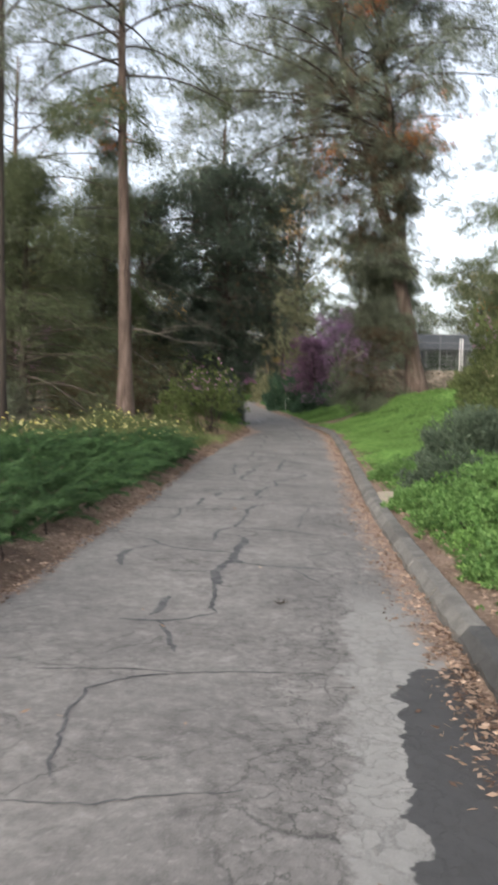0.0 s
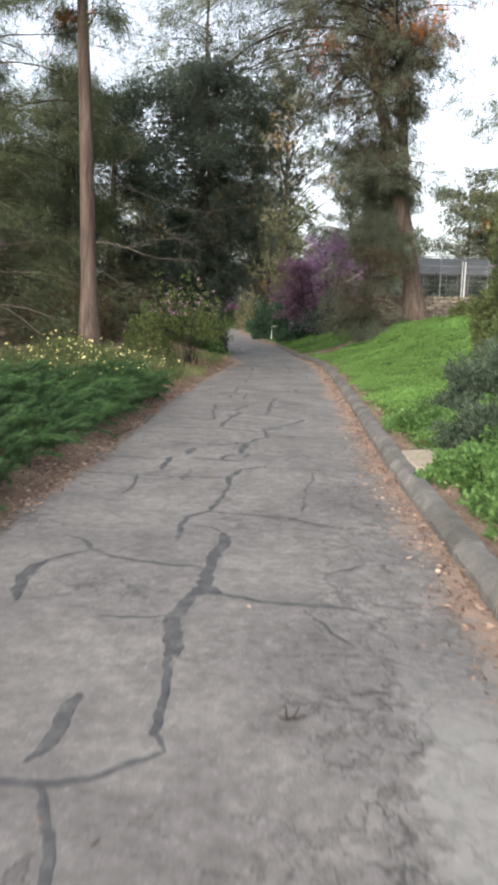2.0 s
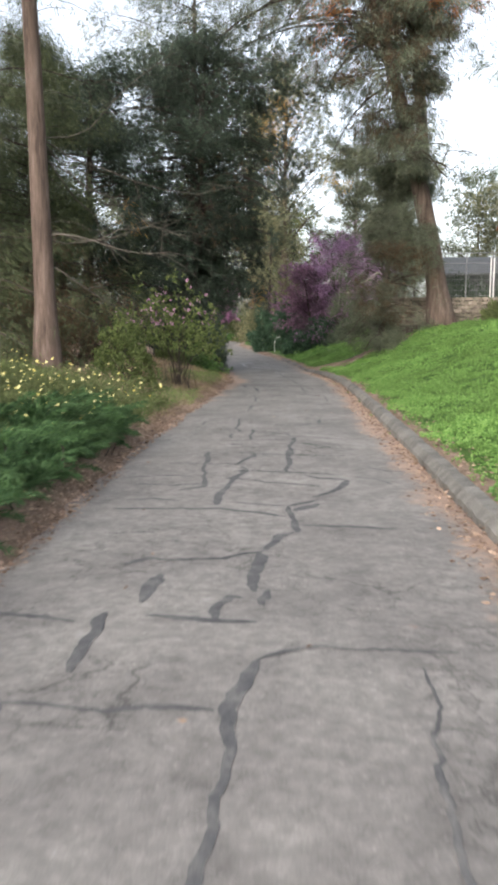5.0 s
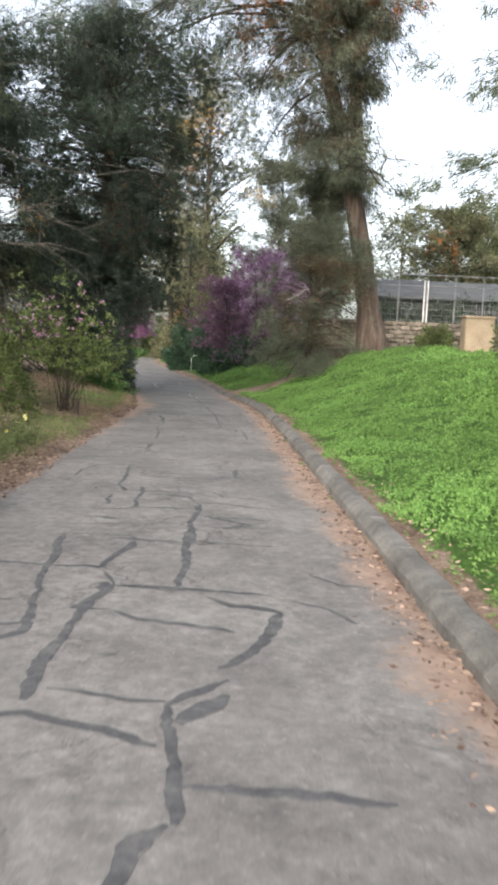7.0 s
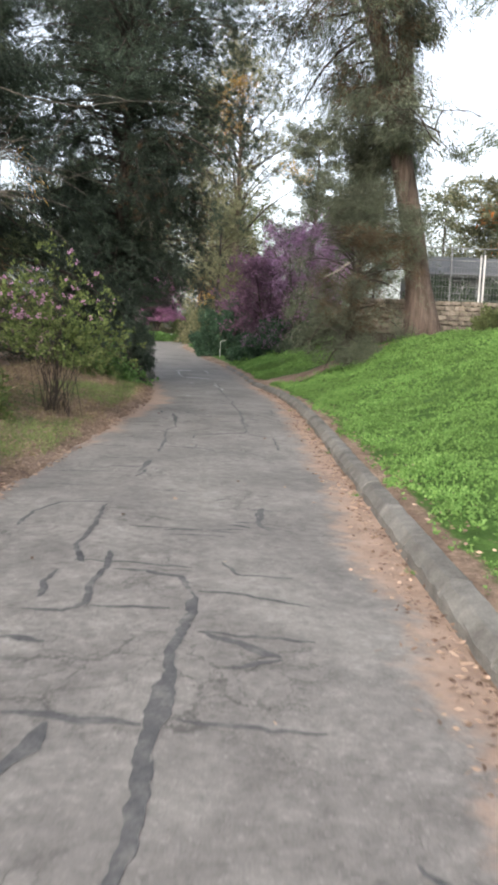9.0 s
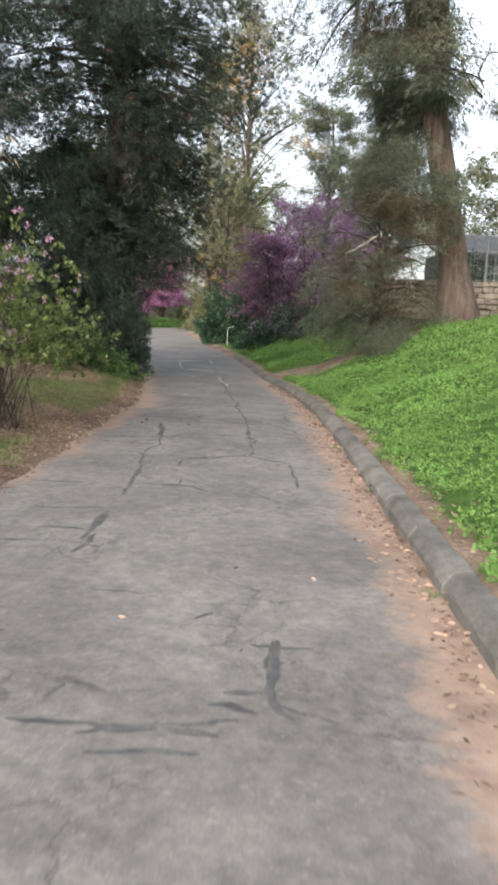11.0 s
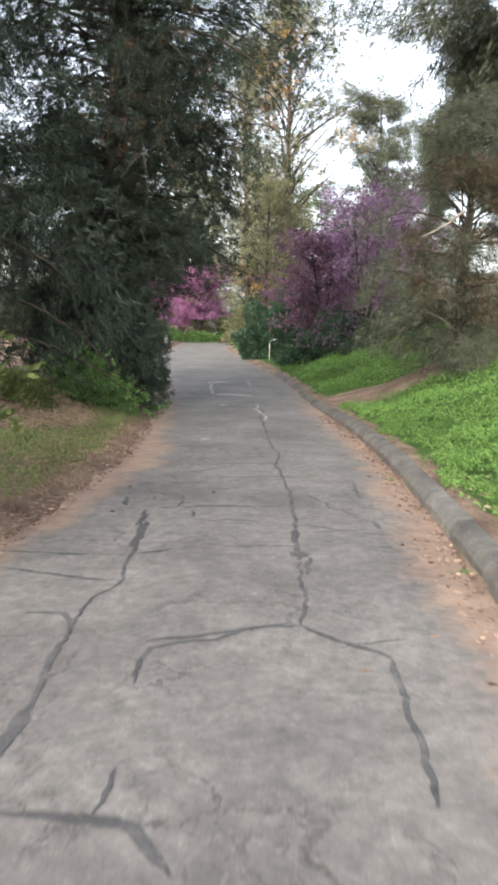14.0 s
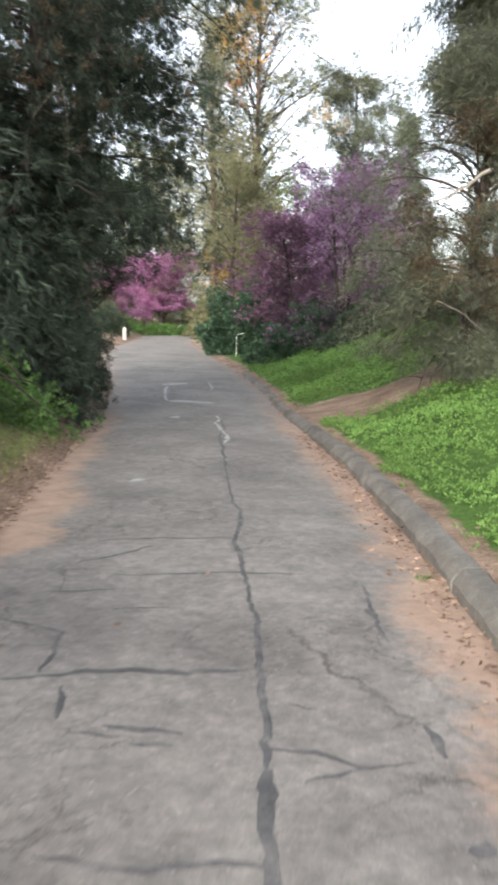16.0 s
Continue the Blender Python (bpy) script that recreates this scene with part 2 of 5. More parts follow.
ROOF = rough_mat("grey_sheet_roof", [(0.3, (0.085, 0.088, 0.09)), (0.7, (0.145, 0.148, 0.148))], 1.5, 0.01, 0.85)
PLASTER = rough_mat("pale_plaster", [(0.3, (0.42, 0.4, 0.37)), (0.7, (0.58, 0.55, 0.5))], 0.8, 0.01)
ROADMARK = rough_mat("scuffed_road_paint", [(0.4, (0.27, 0.26, 0.25)), (0.65, (0.5, 0.49, 0.48))], 8.0, 0.002, 0.8, 50.0)

PINE = leaf_mat("pine_needles", (0.052, 0.07, 0.036), (0.135, 0.155, 0.076))
DARKPINE = leaf_mat("dark_conifer_needles", (0.018, 0.029, 0.022), (0.08, 0.107, 0.072), 0.22, 0.5, span=(0.45, 1.4))
GREYPINE = leaf_mat("grey_green_needles", (0.078, 0.094, 0.066), (0.205, 0.218, 0.148), 0.38, 0.5, span=(0.55, 1.35))
BROWNPINE = leaf_mat("browned_needles", (0.07, 0.045, 0.028), (0.16, 0.105, 0.06))
# orange of foliage catching low sun: the sunlight is put into the colour
SUNPAINT_ORANGE = leaf_mat("rust_needles", (0.34, 0.10, 0.03), (0.6, 0.22, 0.06), 0.45)
PALELEAF = leaf_mat("pale_olive_leaves", (0.105, 0.11, 0.06), (0.3, 0.29, 0.165), 0.45, 0.4)
# gold tone painted on crown patches in place of real sunlight
SUNPAINT_GOLD = leaf_mat("golden_leaves", (0.4, 0.22, 0.05), (0.6, 0.36, 0.1), 0.45)
JUNIPER = leaf_mat("juniper_sprays", (0.02, 0.056, 0.021), (0.095, 0.17, 0.062), 0.25, 1.6)
# wide patch contrast also paints sunny and shaded stretches into the lawn's colour
CLOVER = leaf_mat("clover_leaves", (0.08, 0.165, 0.04), (0.235, 0.385, 0.11), 0.38, 0.45, span=(0.66, 1.34))
WEED = leaf_mat("broad_weed_leaves", (0.065, 0.145, 0.038), (0.185, 0.31, 0.098), 0.35, 1.5)
GREYLEAF = leaf_mat("grey_green_leaves", (0.035, 0.055, 0.034), (0.10, 0.13, 0.085), 0.2, 1.2)
SHRUBLEAF = leaf_mat("fresh_shrub_leaves", (0.055, 0.088, 0.026), (0.185, 0.22, 0.078), 0.4, 1.2)
OLIVELEAF = leaf_mat("olive_shrub_leaves", (0.06, 0.085, 0.03), (0.15, 0.17, 0.07), 0.3, 1.0)
DARKLEAF = leaf_mat("dark_glossy_leaves", (0.02, 0.05, 0.028), (0.07, 0.125, 0.07), 0.15, 1.2, 0.45)
PURPLE = leaf_mat("purple_blossom", (0.19, 0.1, 0.185), (0.43, 0.25, 0.42), 0.4, 0.5)
PLUM = leaf_mat("plum_blossom", (0.11, 0.06, 0.092), (0.27, 0.15, 0.235), 0.3, 0.5)
PINK = leaf_mat("pink_blossom", (0.3, 0.125, 0.25), (0.52, 0.27, 0.45), 0.4, 0.4)
PALEPINK = leaf_mat("pale_pink_blossom", (0.3, 0.15, 0.25), (0.52, 0.31, 0.44), 0.4, 0.6)
YELLOW = leaf_mat("yellow_petals", (0.55, 0.47, 0.12), (0.75, 0.7, 0.36), 0.3)
LITTER = leaf_mat("dry_leaves", (0.085, 0.052, 0.038), (0.44, 0.32, 0.24), 0.15, 1.0)
STRAW = leaf_mat("dry_grass", (0.2, 0.15, 0.08), (0.42, 0.34, 0.2), 0.3, 1.0)
GRASS = leaf_mat("grass_blades", (0.11, 0.16, 0.052), (0.26, 0.31, 0.12), 0.38, 1.2)


# ---- plan: the path's two edges and the lie of the land ----
EDGE_Y = [-30, 0, 5, 8, 11, 15.5, 18, 22, 25, 27, 30, 33, 36, 39, 43, 50, 55, 60, 66, 78, 95]
EDGE_R = [2.2, 0.95, 0.65, 0.45, 0.28, 0.12, 0.03, -0.13, -0.26, -0.36, -0.57, -0.88, -1.3, -1.75, -2.3, -3.5, -4.6, -5.7, -7.1, -7.9, -10.5]
EDGE_L = [-1.5, -2.3, -2.45, -2.6, -2.72, -3.05, -3.2, -3.26, -3.34, -3.42, -3.5, -3.95, -4.5, -4.9, -5.7, -7.6, -8.9, -9.9, -10.2, -11.2, -14]
LEVEL_Y = [-30, 12, 30, 38, 48, 56, 78, 100, 200]
LEVEL_Z = [0.0, -0.02, -0.05, -0.17, -0.08, 0.02, 0.66, 0.9, 1.0]


def right_edge(y):
    return np.interp(y, EDGE_Y, EDGE_R)


def left_edge(y):
    return np.interp(y, EDGE_Y, EDGE_L)


def level(y):
    return np.interp(y, LEVEL_Y, LEVEL_Z)


def smooth(v, lo, hi):
    t = np.clip((v - lo) / (hi - lo), 0, 1)
    return t * t * (3 - 2 * t)


def height(x, y):
    """Height of the ground."""
    sr, sl = x - right_edge(y), left_edge(y) - x
    base = level(y) - 0.05
    flat = 1 - smooth(y, 44, 62) * 0.75
    bank_r = np.where(sr > 0.1, 0.13 + (0.95 + 0.7 * smooth(y, 22, 37)) * flat * smooth(sr, 0.1, 5.6), 0.0) + 0.9 * smooth(sr, 9, 60)
    bank_l = 0.09 * smooth(sl, 0.0, 0.25) + (0.36 + 0.14 * smooth(y, 15, 22)) * smooth(sl, 0.1, 2.6) + 0.8 * smooth(sl, 5, 50)
    lumps = 0.05 * np.sin(1.9 * x + 0.6 * y) * np.sin(1.3 * y - 0.7 * x) * smooth(np.maximum(sr, sl), 0.5, 2.0)
    return base + bank_r + bank_l + lumps


def mesh_of(name, verts, faces, material, smooth_faces=False):
    me = bpy.data.meshes.new(name)
    me.from_pydata(np.asarray(verts, dtype=float).reshape(-1, 3), [], faces)
    me.materials.append(material)
    if smooth_faces:
        me.polygons.foreach_set("use_smooth", np.ones(len(me.polygons), dtype=bool))
    me.update()
    return me


def part(name, me, parent, label=""):
    ob = new(name, me)
    ob.parent = parent
    if label:
        ob["label"] = label
    return ob


def base_at(name, x, y, z, label, category, group="", kind=""):
    ob = new(name)
    ob.empty_display_size = 0.2
    ob.location = (x, y, z)
    return tagged(ob, label, category, group, kind)


# ground: one sheet to the horizon, fine near the path
def ground():
    xs = np.concatenate([[-900, -400, -200, -120, -80, -60, -45, -35, -28, -23, -19, -16, -14], np.arange(-12, 10, 0.2), [10, 11, 12, 14, 17, 21, 26, 33, 45, 60, 80, 120, 200, 400, 900]])
    ys = np.concatenate([[-900, -400, -150, -60, -30, -15, -8, -4], np.arange(-2, 46, 0.25), np.arange(46, 80, 1.0), [80, 84, 90, 100, 120, 160, 250, 500, 1200]])
    X, Y = np.meshgrid(xs, ys)
    Z = height(X, Y)
    nx = len(xs)
    i = (np.arange(len(ys) - 1)[:, None] * nx + np.arange(nx - 1)[None, :]).ravel()
    me = mesh_of("ground", np.stack([X, Y, Z], -1), np.stack([i, i + 1, i + nx + 1, i + nx], -1), GROUND, True)
    sr = X - right_edge(Y)
    bare = np.exp(-(((X - 1.0) / 1.7) ** 2 + ((Y - 38.2) / 1.0) ** 2)) + np.exp(-(((X + 0.7) / 0.7) ** 2 + ((Y - 38.0) / 1.3) ** 2))
    turf = smooth(sr, 0.15, 0.6) * (1 - np.clip(bare * 1.4, 0, 1)) * np.where(Y < 6.5, smooth(sr, 0.3, 1.0), 1)
    sl = left_edge(Y) - X
    turf = np.maximum(turf, 0.5 * smooth(sl, 0.5, 1.0) * smooth(-sl, -2.6, -1.6) * smooth(Y, 20, 23) * smooth(-Y, -33, -31))
    a = me.attributes.new("turf", "FLOAT", "POINT")
    a.data.foreach_set("value", turf.ravel().astype(np.float32))
    tagged(new("ground", me), "brown leaf-littered soil with a bright green weedy bank", "ground", kind="structure")


def asphalt():
    ys = np.concatenate([np.arange(-30, 48, 0.2), np.arange(48, 95.1, 0.5)])
    us = np.linspace(0, 1, 25)
    Y = ys[:, None] + us[None] * 0
    R, L = right_edge(Y), left_edge(Y)
    wob = (0.03 * np.sin(Y * 2.1) + 0.03 * np.sin(Y * 5.3 + 1) + 0.015 * np.sin(Y * 11)) * (1 - smooth(Y, 30, 45))
    L = L + wob
    X = L + (R - L) * us[None]
    Z = level(Y) + 0.012 * np.sin(X * 2.2 + Y * 0.8) * np.sin(Y * 0.9) - 0.02 * (2 * us[None] - 1) ** 2
    n = len(us)
    i = (np.arange(len(ys) - 1)[:, None] * n + np.arange(n - 1)[None, :]).ravel()
    me = mesh_of("path", np.stack([X, Y, Z], -1), np.stack([i, i + 1, i + n + 1, i + n], -1), ASPHALT, True)
    for name, v in (("from_kerb", R - X), ("from_left", X - L)):
        a = me.attributes.new(name, "FLOAT", "POINT")
        a.data.foreach_set("value", v.ravel().astype(np.float32))
    tagged(new("road", me), "worn grey asphalt park path, cracked, red soil on its edges", "path", kind="structure")


def path_z(x, y):
    u = (x - left_edge(y)) / (right_edge(y) - left_edge(y))
    return level(y) + 0.012 * np.sin(x * 2.2 + y * 0.8) * np.sin(y * 0.9) - 0.02 * (2 * u - 1) ** 2


ground()
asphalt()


# ---- builders of plants ----
def unit(v):
    return v / np.maximum(np.linalg.norm(v, axis=-1, keepdims=True), 1e-9)


def tube(points, radii, sides=6):
    """Rings of a tapered tube along points; returns vertices and quads."""
    p = np.asarray(points, dtype=float)
    d = unit(np.gradient(p, axis=0))
    ref = np.where(np.abs(d[:, 2:3]) > 0.9, np.array([[1.0, 0, 0]]), np.array([[0, 0, 1.0]]))
    a = unit(np.cross(d, ref))
    b = np.cross(d, a)
    t = np.linspace(0, 2 * np.pi, sides, endpoint=False)
    r = np.asarray(radii, dtype=float)[:, None, None]
    ring = p[:, None] + r * (np.cos(t)[None, :, None] * a[:, None] + np.sin(t)[None, :, None] * b[:, None])
    n = len(p)
    i, j = np.meshgrid(np.arange(n - 1), np.arange(sides), indexing="ij")
    k = (j + 1) % sides
    f = np.stack([i * sides + j, i * sides + k, (i + 1) * sides + k, (i + 1) * sides + j], -1).reshape(-1, 4)
    return ring.reshape(-1, 3), f


def joined(tubes):
    vs, fs, n = [], [], 0
    for v, f in tubes:
        vs.append(v)
        fs.append(f + n)
        n += len(v)
    return np.concatenate(vs), np.concatenate(fs)


def blades(rng, P, D, k, length, width, spread, droop=0.0, fluff=0.45):
    """k narrow leaves at every point, along its direction and spread about it; returns vertices and triangles."""
    P, D = np.repeat(P, k, 0), np.repeat(D, k, 0)
    n = len(P)
    d = unit(D + spread * rng.normal(size=(n, 3)) + np.array([0, 0, -droop]))
    L = length * rng.uniform(0.55, 1.25, (n, 1))
    w = unit(np.cross(d, rng.normal(size=(n, 3)))) * width * rng.uniform(0.6, 1.3, (n, 1))
    s = P + rng.normal(size=(n, 3)) * length * fluff
    v = np.stack([s - w * 0.5, s + w * 0.5, s + d * L], 1).reshape(-1, 3)
    return v, np.arange(3 * n).reshape(-1, 3)


def leaves(rng, P, D, k, length, width, spread, droop=0.0):
    """k pointed oval leaves, each a kite folded along its rib; returns vertices and quads."""
    P, D = np.repeat(P, k, 0), np.repeat(D, k, 0)
    n = len(P)
    d = unit(D + spread * rng.normal(size=(n, 3)) + np.array([0, 0, -droop]))
    L = length * rng.uniform(0.55, 1.25, (n, 1))
    w = unit(np.cross(d, rng.normal(size=(n, 3)))) * width * rng.uniform(0.7, 1.2, (n, 1)) * 0.5
    up = np.cross(d, w) * 0.25
    s = P + rng.normal(size=(n, 3)) * length * 0.35
    v = np.stack([s, s + d * L * 0.45 + w + up, s + d * L, s + d * L * 0.45 - w + up], 1).reshape(-1, 3)
    return v, np.arange(4 * n).reshape(-1, 4)


def bend(rng, start, az, up, length, sag, n=6, wob=0.06):
    """A branch: leaves at a slope of up degrees and sags along its length."""
    pts, e, a = [np.array(start, dtype=float)], radians(up), az
    for i in range(n):
        pts.append(pts[-1] + length / n * np.array([math.cos(e) * math.cos(a), math.cos(e) * math.sin(a), math.sin(e)]))
        e -= radians(sag) / n
        a += rng.normal() * wob * 2
        e += rng.normal() * wob
    return np.array(pts)


def tree(name, label, x, y, tall, girth, seed, bark, leaf, lean=(0, 0), limbs=40, first=0.25, reach=4.0, shape="cone",
         up=10, sag=50, twigs=8, per=7, k=12, needle=0.3, width=0.03, spread=0.45, droop=0.6, group="", category="tree",
         accents=(), fork=0, sink=0.15, broad=False, stems=1, ground_z=None, skirt=0.0, puff=0.25, shy=0.0, wild=9, flare=0.0, gaps=-9.0, taper=0.75):
    rng = np.random.default_rng(seed)
    z = float(height(np.array(x), np.array(y))) if ground_z is None else ground_z
    top = base_at(name, x, y, z, label, category, group)
    trunk_tubes, limb_tubes, P, D = [], [], [], []
    spines = []
    for s in range(stems):
        f = np.linspace(0, 1, 14)
        az = 6.283 * s / max(stems, 1) + rng.uniform(0, 1)
        off = np.array([math.cos(az), math.sin(az)]) * (0.0 if stems == 1 else tall * 0.16)
        path = np.stack([lean[0] * f ** 1.3 + off[0] * f + rng.normal(0, 0.012, 14).cumsum() * tall * 0.05,
                         lean[1] * f ** 1.3 + off[1] * f + rng.normal(0, 0.012, 14).cumsum() * tall * 0.05, -sink + f * (tall + sink)], 1)
        rad = girth * (1.0 - 0.93 * f ** 0.9) * (1 + 0.5 * np.exp(-f * tall / 0.45)) + 0.012
        trunk_tubes.append(tube(path, rad, 14 if girth > 0.12 else 7))
        spines.append((path, rad))
        if fork:
            q = path[int(14 * 0.22):].copy()
            q[:, 0] += fork * np.linspace(0, 1, len(q)) ** 0.8
            trunk_tubes.append(tube(q, rad[int(14 * 0.22):] * 0.8, 10))
            spines.append((q, rad[int(14 * 0.22):] * 0.8))
    for i in range(limbs):
        path, rad = spines[i % len(spines)]
        g = first + (1 - first) * (i + rng.uniform(0, 1)) / limbs
        zz = g * tall
        base = np.array([np.interp(zz, path[:, 2], path[:, c]) for c in range(3)])
        r0 = np.interp(zz, path[:, 2], rad)
        q = (g - first) / (1 - first)
        if shape == "cone":
            L = reach * (1.06 - q) ** 0.75
        elif shape == "round":
            L = reach * (0.35 + 0.75 * math.sin(math.pi * min(1, 0.12 + q * 0.82)))
        elif shape == "umbrella":
            L = reach * (0.3 + 0.7 * float(smooth(q, 0.12, 0.4))) * (1.0 if q < 0.7 else 1.0 - 2.2 * (q - 0.7))
        elif shape == "column":
            L = reach * (0.8 + 0.35 * math.sin(5 * q + seed)) * (1.0 if q < taper else 1.0 - 0.65 * (q - taper) / (1 - taper))
        else:
            L = reach * (0.5 + 0.6 * q) * (1.0 if q < 0.8 else 1 - 2.5 * (q - 0.8))
        L *= rng.uniform(0.5, 1.3) * (1 - skirt * (1 - float(smooth(zz, 1.0, 4.5))))
        L *= 1 + flare * float(smooth(zz, 3.3, 6.0))
        az = i * 2.399 + rng.normal() * 0.7
        if shy and q < 0.3 and rng.uniform() > 0.5:
            continue
        if 0.1 < q < 0.55:
            L *= 1 - shy * max(0.0, math.cos(az))
        limb = bend(rng, base, az, up + rng.normal() * wild + 25 * q, L, sag)
        ex, ey, ez = limb[-1] + np.array([x, y, z])
        if left_edge(ey) + 0.1 < ex < right_edge(ey) and ez < 2.1:
            continue
        n = len(limb)
        lr = np.maximum(min(r0 * 0.4, 0.012 + 0.009 * L) * np.linspace(1, 0.18, n), 0.006)
        limb_tubes.append(tube(limb, lr, 5))
        for j in range(twigs):
            u = 0.12 + 0.88 * (j + rng.uniform(0, 1)) / twigs
            p0 = np.array([np.interp(u * (n - 1), np.arange(n), limb[:, c]) for c in range(3)])
            side = az + rng.choice([-1, 1]) * rng.uniform(0.3, 1.3)
            tw = bend(rng, p0, side, up * 0.5 + rng.normal() * 18, L * rng.uniform(0.14, 0.34), sag * 0.9, 3)
            if j % 2 == 0:
                limb_tubes.append(tube(tw, np.linspace(0.012, 0.004, 4), 3))
            t = np.sort(1 - rng.uniform(0, 0.75, per) ** 1.5) * 3
            pts = np.stack([np.interp(t, np.arange(4), tw[:, c]) for c in range(3)], 1)
            pts = pts + rng.normal(size=pts.shape) * puff * rng.uniform(0.45, 1.0) * np.array([1, 1, 0.7])
            P.append(pts)
            D.append(np.repeat(unit(tw[-1:] - tw[:1]), per, 0))
    P, D = np.concatenate(P), np.concatenate(D)
    over = (P[:, 0] + x > left_edge(P[:, 1] + y) + 0.15) & (P[:, 0] + x < right_edge(P[:, 1] + y) + 0.1) & (P[:, 2] + z < 2.05)
    P, D = P[~over], D[~over]
    # boughs hang in clumps, with sky between them
    mass = np.sin(1.3 * P[:, 0] + 1.1 * np.sin(0.9 * P[:, 1]) + seed) * np.sin(1.5 * P[:, 1] + 1.2 * np.sin(0.8 * P[:, 2])) + 0.7 * np.sin(1.9 * P[:, 2] + 1.4 * np.sin(1.1 * P[:, 0]) + 0.8 * P[:, 1]) + rng.normal(0, 0.12, len(P))
    P, D = P[mass > gaps], D[mass > gaps]
    v, f = joined(trunk_tubes)
    part("trunk", mesh_of("trunk", v, f, bark, True), top)
    v, f = joined(limb_tubes)
    part("branchwork", mesh_of("branchwork", v, f, BARK_DARK, True), top)
    taken = np.zeros(len(P), dtype=bool)
    make = leaves if broad else blades
    # accents recolour patches of the crown; orange and gold ones paint in sunlight
    for pname, material, centre, radius, share, note in accents:
        near = (np.linalg.norm((P - np.array(centre)) / np.array(radius), axis=1) < 1) & (rng.uniform(size=len(P)) < share) & ~taken
        if near.sum() > 3:
            taken |= near
            v, f = make(rng, P[near], D[near], k, needle, width, spread, droop)
            part(pname, mesh_of(pname, v, f, material), top, note)
    v, f = make(rng, P[~taken], D[~taken], k, needle, width, spread, droop)
    part("crown", mesh_of("crown", v, f, leaf), top)
    return top


def bush(name, label, x, y, rx, ry, tall, seed, leaf, n=2500, k=4, size=0.1, width=0.05, spread=0.6, droop=0.0, category="shrub",
         group="", broad=True, stem=BARK_DARK, lumps=0.25, blossom=None, lift=0.0, inner=0.55, woody=14, thick=1.0):
    """A shrub: woody stems from the ground, leaves over and inside an uneven mound."""
    rng = np.random.default_rng(seed)
    z = float(height(np.array(x), np.array(y)))
    top = base_at(name, x, y, z, label, category, group)
    d = unit(rng.normal(size=(n, 3)))
    d[:, 2] = np.abs(d[:, 2])
    lump = 1 + lumps * (np.sin(d[:, 0] * 5 + seed) * np.sin(d[:, 1] * 6 + seed * 2) + 0.6 * np.sin(d[:, 2] * 9 + d[:, 0] * 7 + seed))
    rad = lump * rng.uniform(inner, 1.0, n) ** 0.5
    P = d * rad[:, None] * np.array([rx, ry, tall - lift])
    P[:, 2] += lift
    gz = height(P[:, 0] + x, P[:, 1] + y) - z
    P[:, 2] = np.maximum(P[:, 2], 0.03) + gz
    stems = []
    for i in range(woody):
        q = P[rng.integers(n)] * 0.95
        s = np.array([rng.normal() * rx * 0.12, rng.normal() * ry * 0.12, -0.05])
        m = (s + q) / 2 + np.array([0, 0, 0.12 * tall])
        stems.append(tube(np.array([s, (s + m) / 2, m, (m + q) / 2, q]), thick * np.linspace(0.004 + 0.004 * tall, 0.002, 5), 5))
    v, f = joined(stems)
    part("stemwork", mesh_of("stemwork", v, f, stem, True), top)
    make = leaves if broad else blades
    pick = np.zeros(n, dtype=bool)
    if blossom:
        material, share, low, note = blossom
        pick = (P[:, 2] > low * tall) & (rng.uniform(size=n) < share)
        v, f = leaves(rng, P[pick], d[pick], k, size * 0.6, width * 0.9, 0.8)
        part("blossom", mesh_of("blossom", v, f, material), top, note)
    v, f = make(rng, P[~pick], d[~pick] * 0.7 + np.array([0, 0, 0.3]), k, size, width, spread, droop)
    part("foliage", mesh_of("foliage", v, f, leaf), top)
    return top


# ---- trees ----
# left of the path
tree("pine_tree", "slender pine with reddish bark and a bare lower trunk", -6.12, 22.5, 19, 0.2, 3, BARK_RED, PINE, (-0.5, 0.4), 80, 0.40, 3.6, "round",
     0, 55, 7, 12, 18, 0.17, 0.016, 0.5, 0.7, gaps=-0.4, accents=[("rust_needles", SUNPAINT_ORANGE, (-0.4, 0, 8.2), (0.8, 0.8, 1.3), 0.35, "needles painted orange for low sunlight")])
tree("pine_tree", "dark-trunked pine with spreading bare boughs at the path bed", -5.93, 13.5, 14, 0.13, 8, BARK_DARK, GREYPINE, (0.0, 0.2), 34, 0.42, 3.8, "round",
     18, 25, 7, 12, 16, 0.16, 0.015, 0.5, 0.7)
tree("conifer", "feathery green conifer with branches down to the ground", -10.0, 24.5, 7.6, 0.15, 11, BARK_DARK, PINE, (0.2, 0), 100, 0.03, 4.0, "cone",
     5, 45, 7, 13, 11, 0.19, 0.015, 0.6, 0.6, puff=0.32, group="conifers behind the hedge")
# gold patch mimics a far sunlit crown, set here to fit the camera's view
tree("conifer", "feathery green conifer with browned lower branches", -9.2, 30.0, 8.6, 0.18, 12, BARK_DARK, PINE, (0.3, 0), 105, 0.03, 4.1, "cone",
     5, 50, 7, 13, 11, 0.2, 0.016, 0.6, 0.6, puff=0.35, group="conifers behind the hedge",
     accents=[("browned_needles", BROWNPINE, (1.5, -1.5, 1.5), (3, 3, 2.2), 0.6, "browned lower needles"), ("golden_needles", SUNPAINT_GOLD, (3.2, -2.3, 3.9), (1.0, 1.3, 0.7), 0.8, "needles painted gold as if sunlit")])
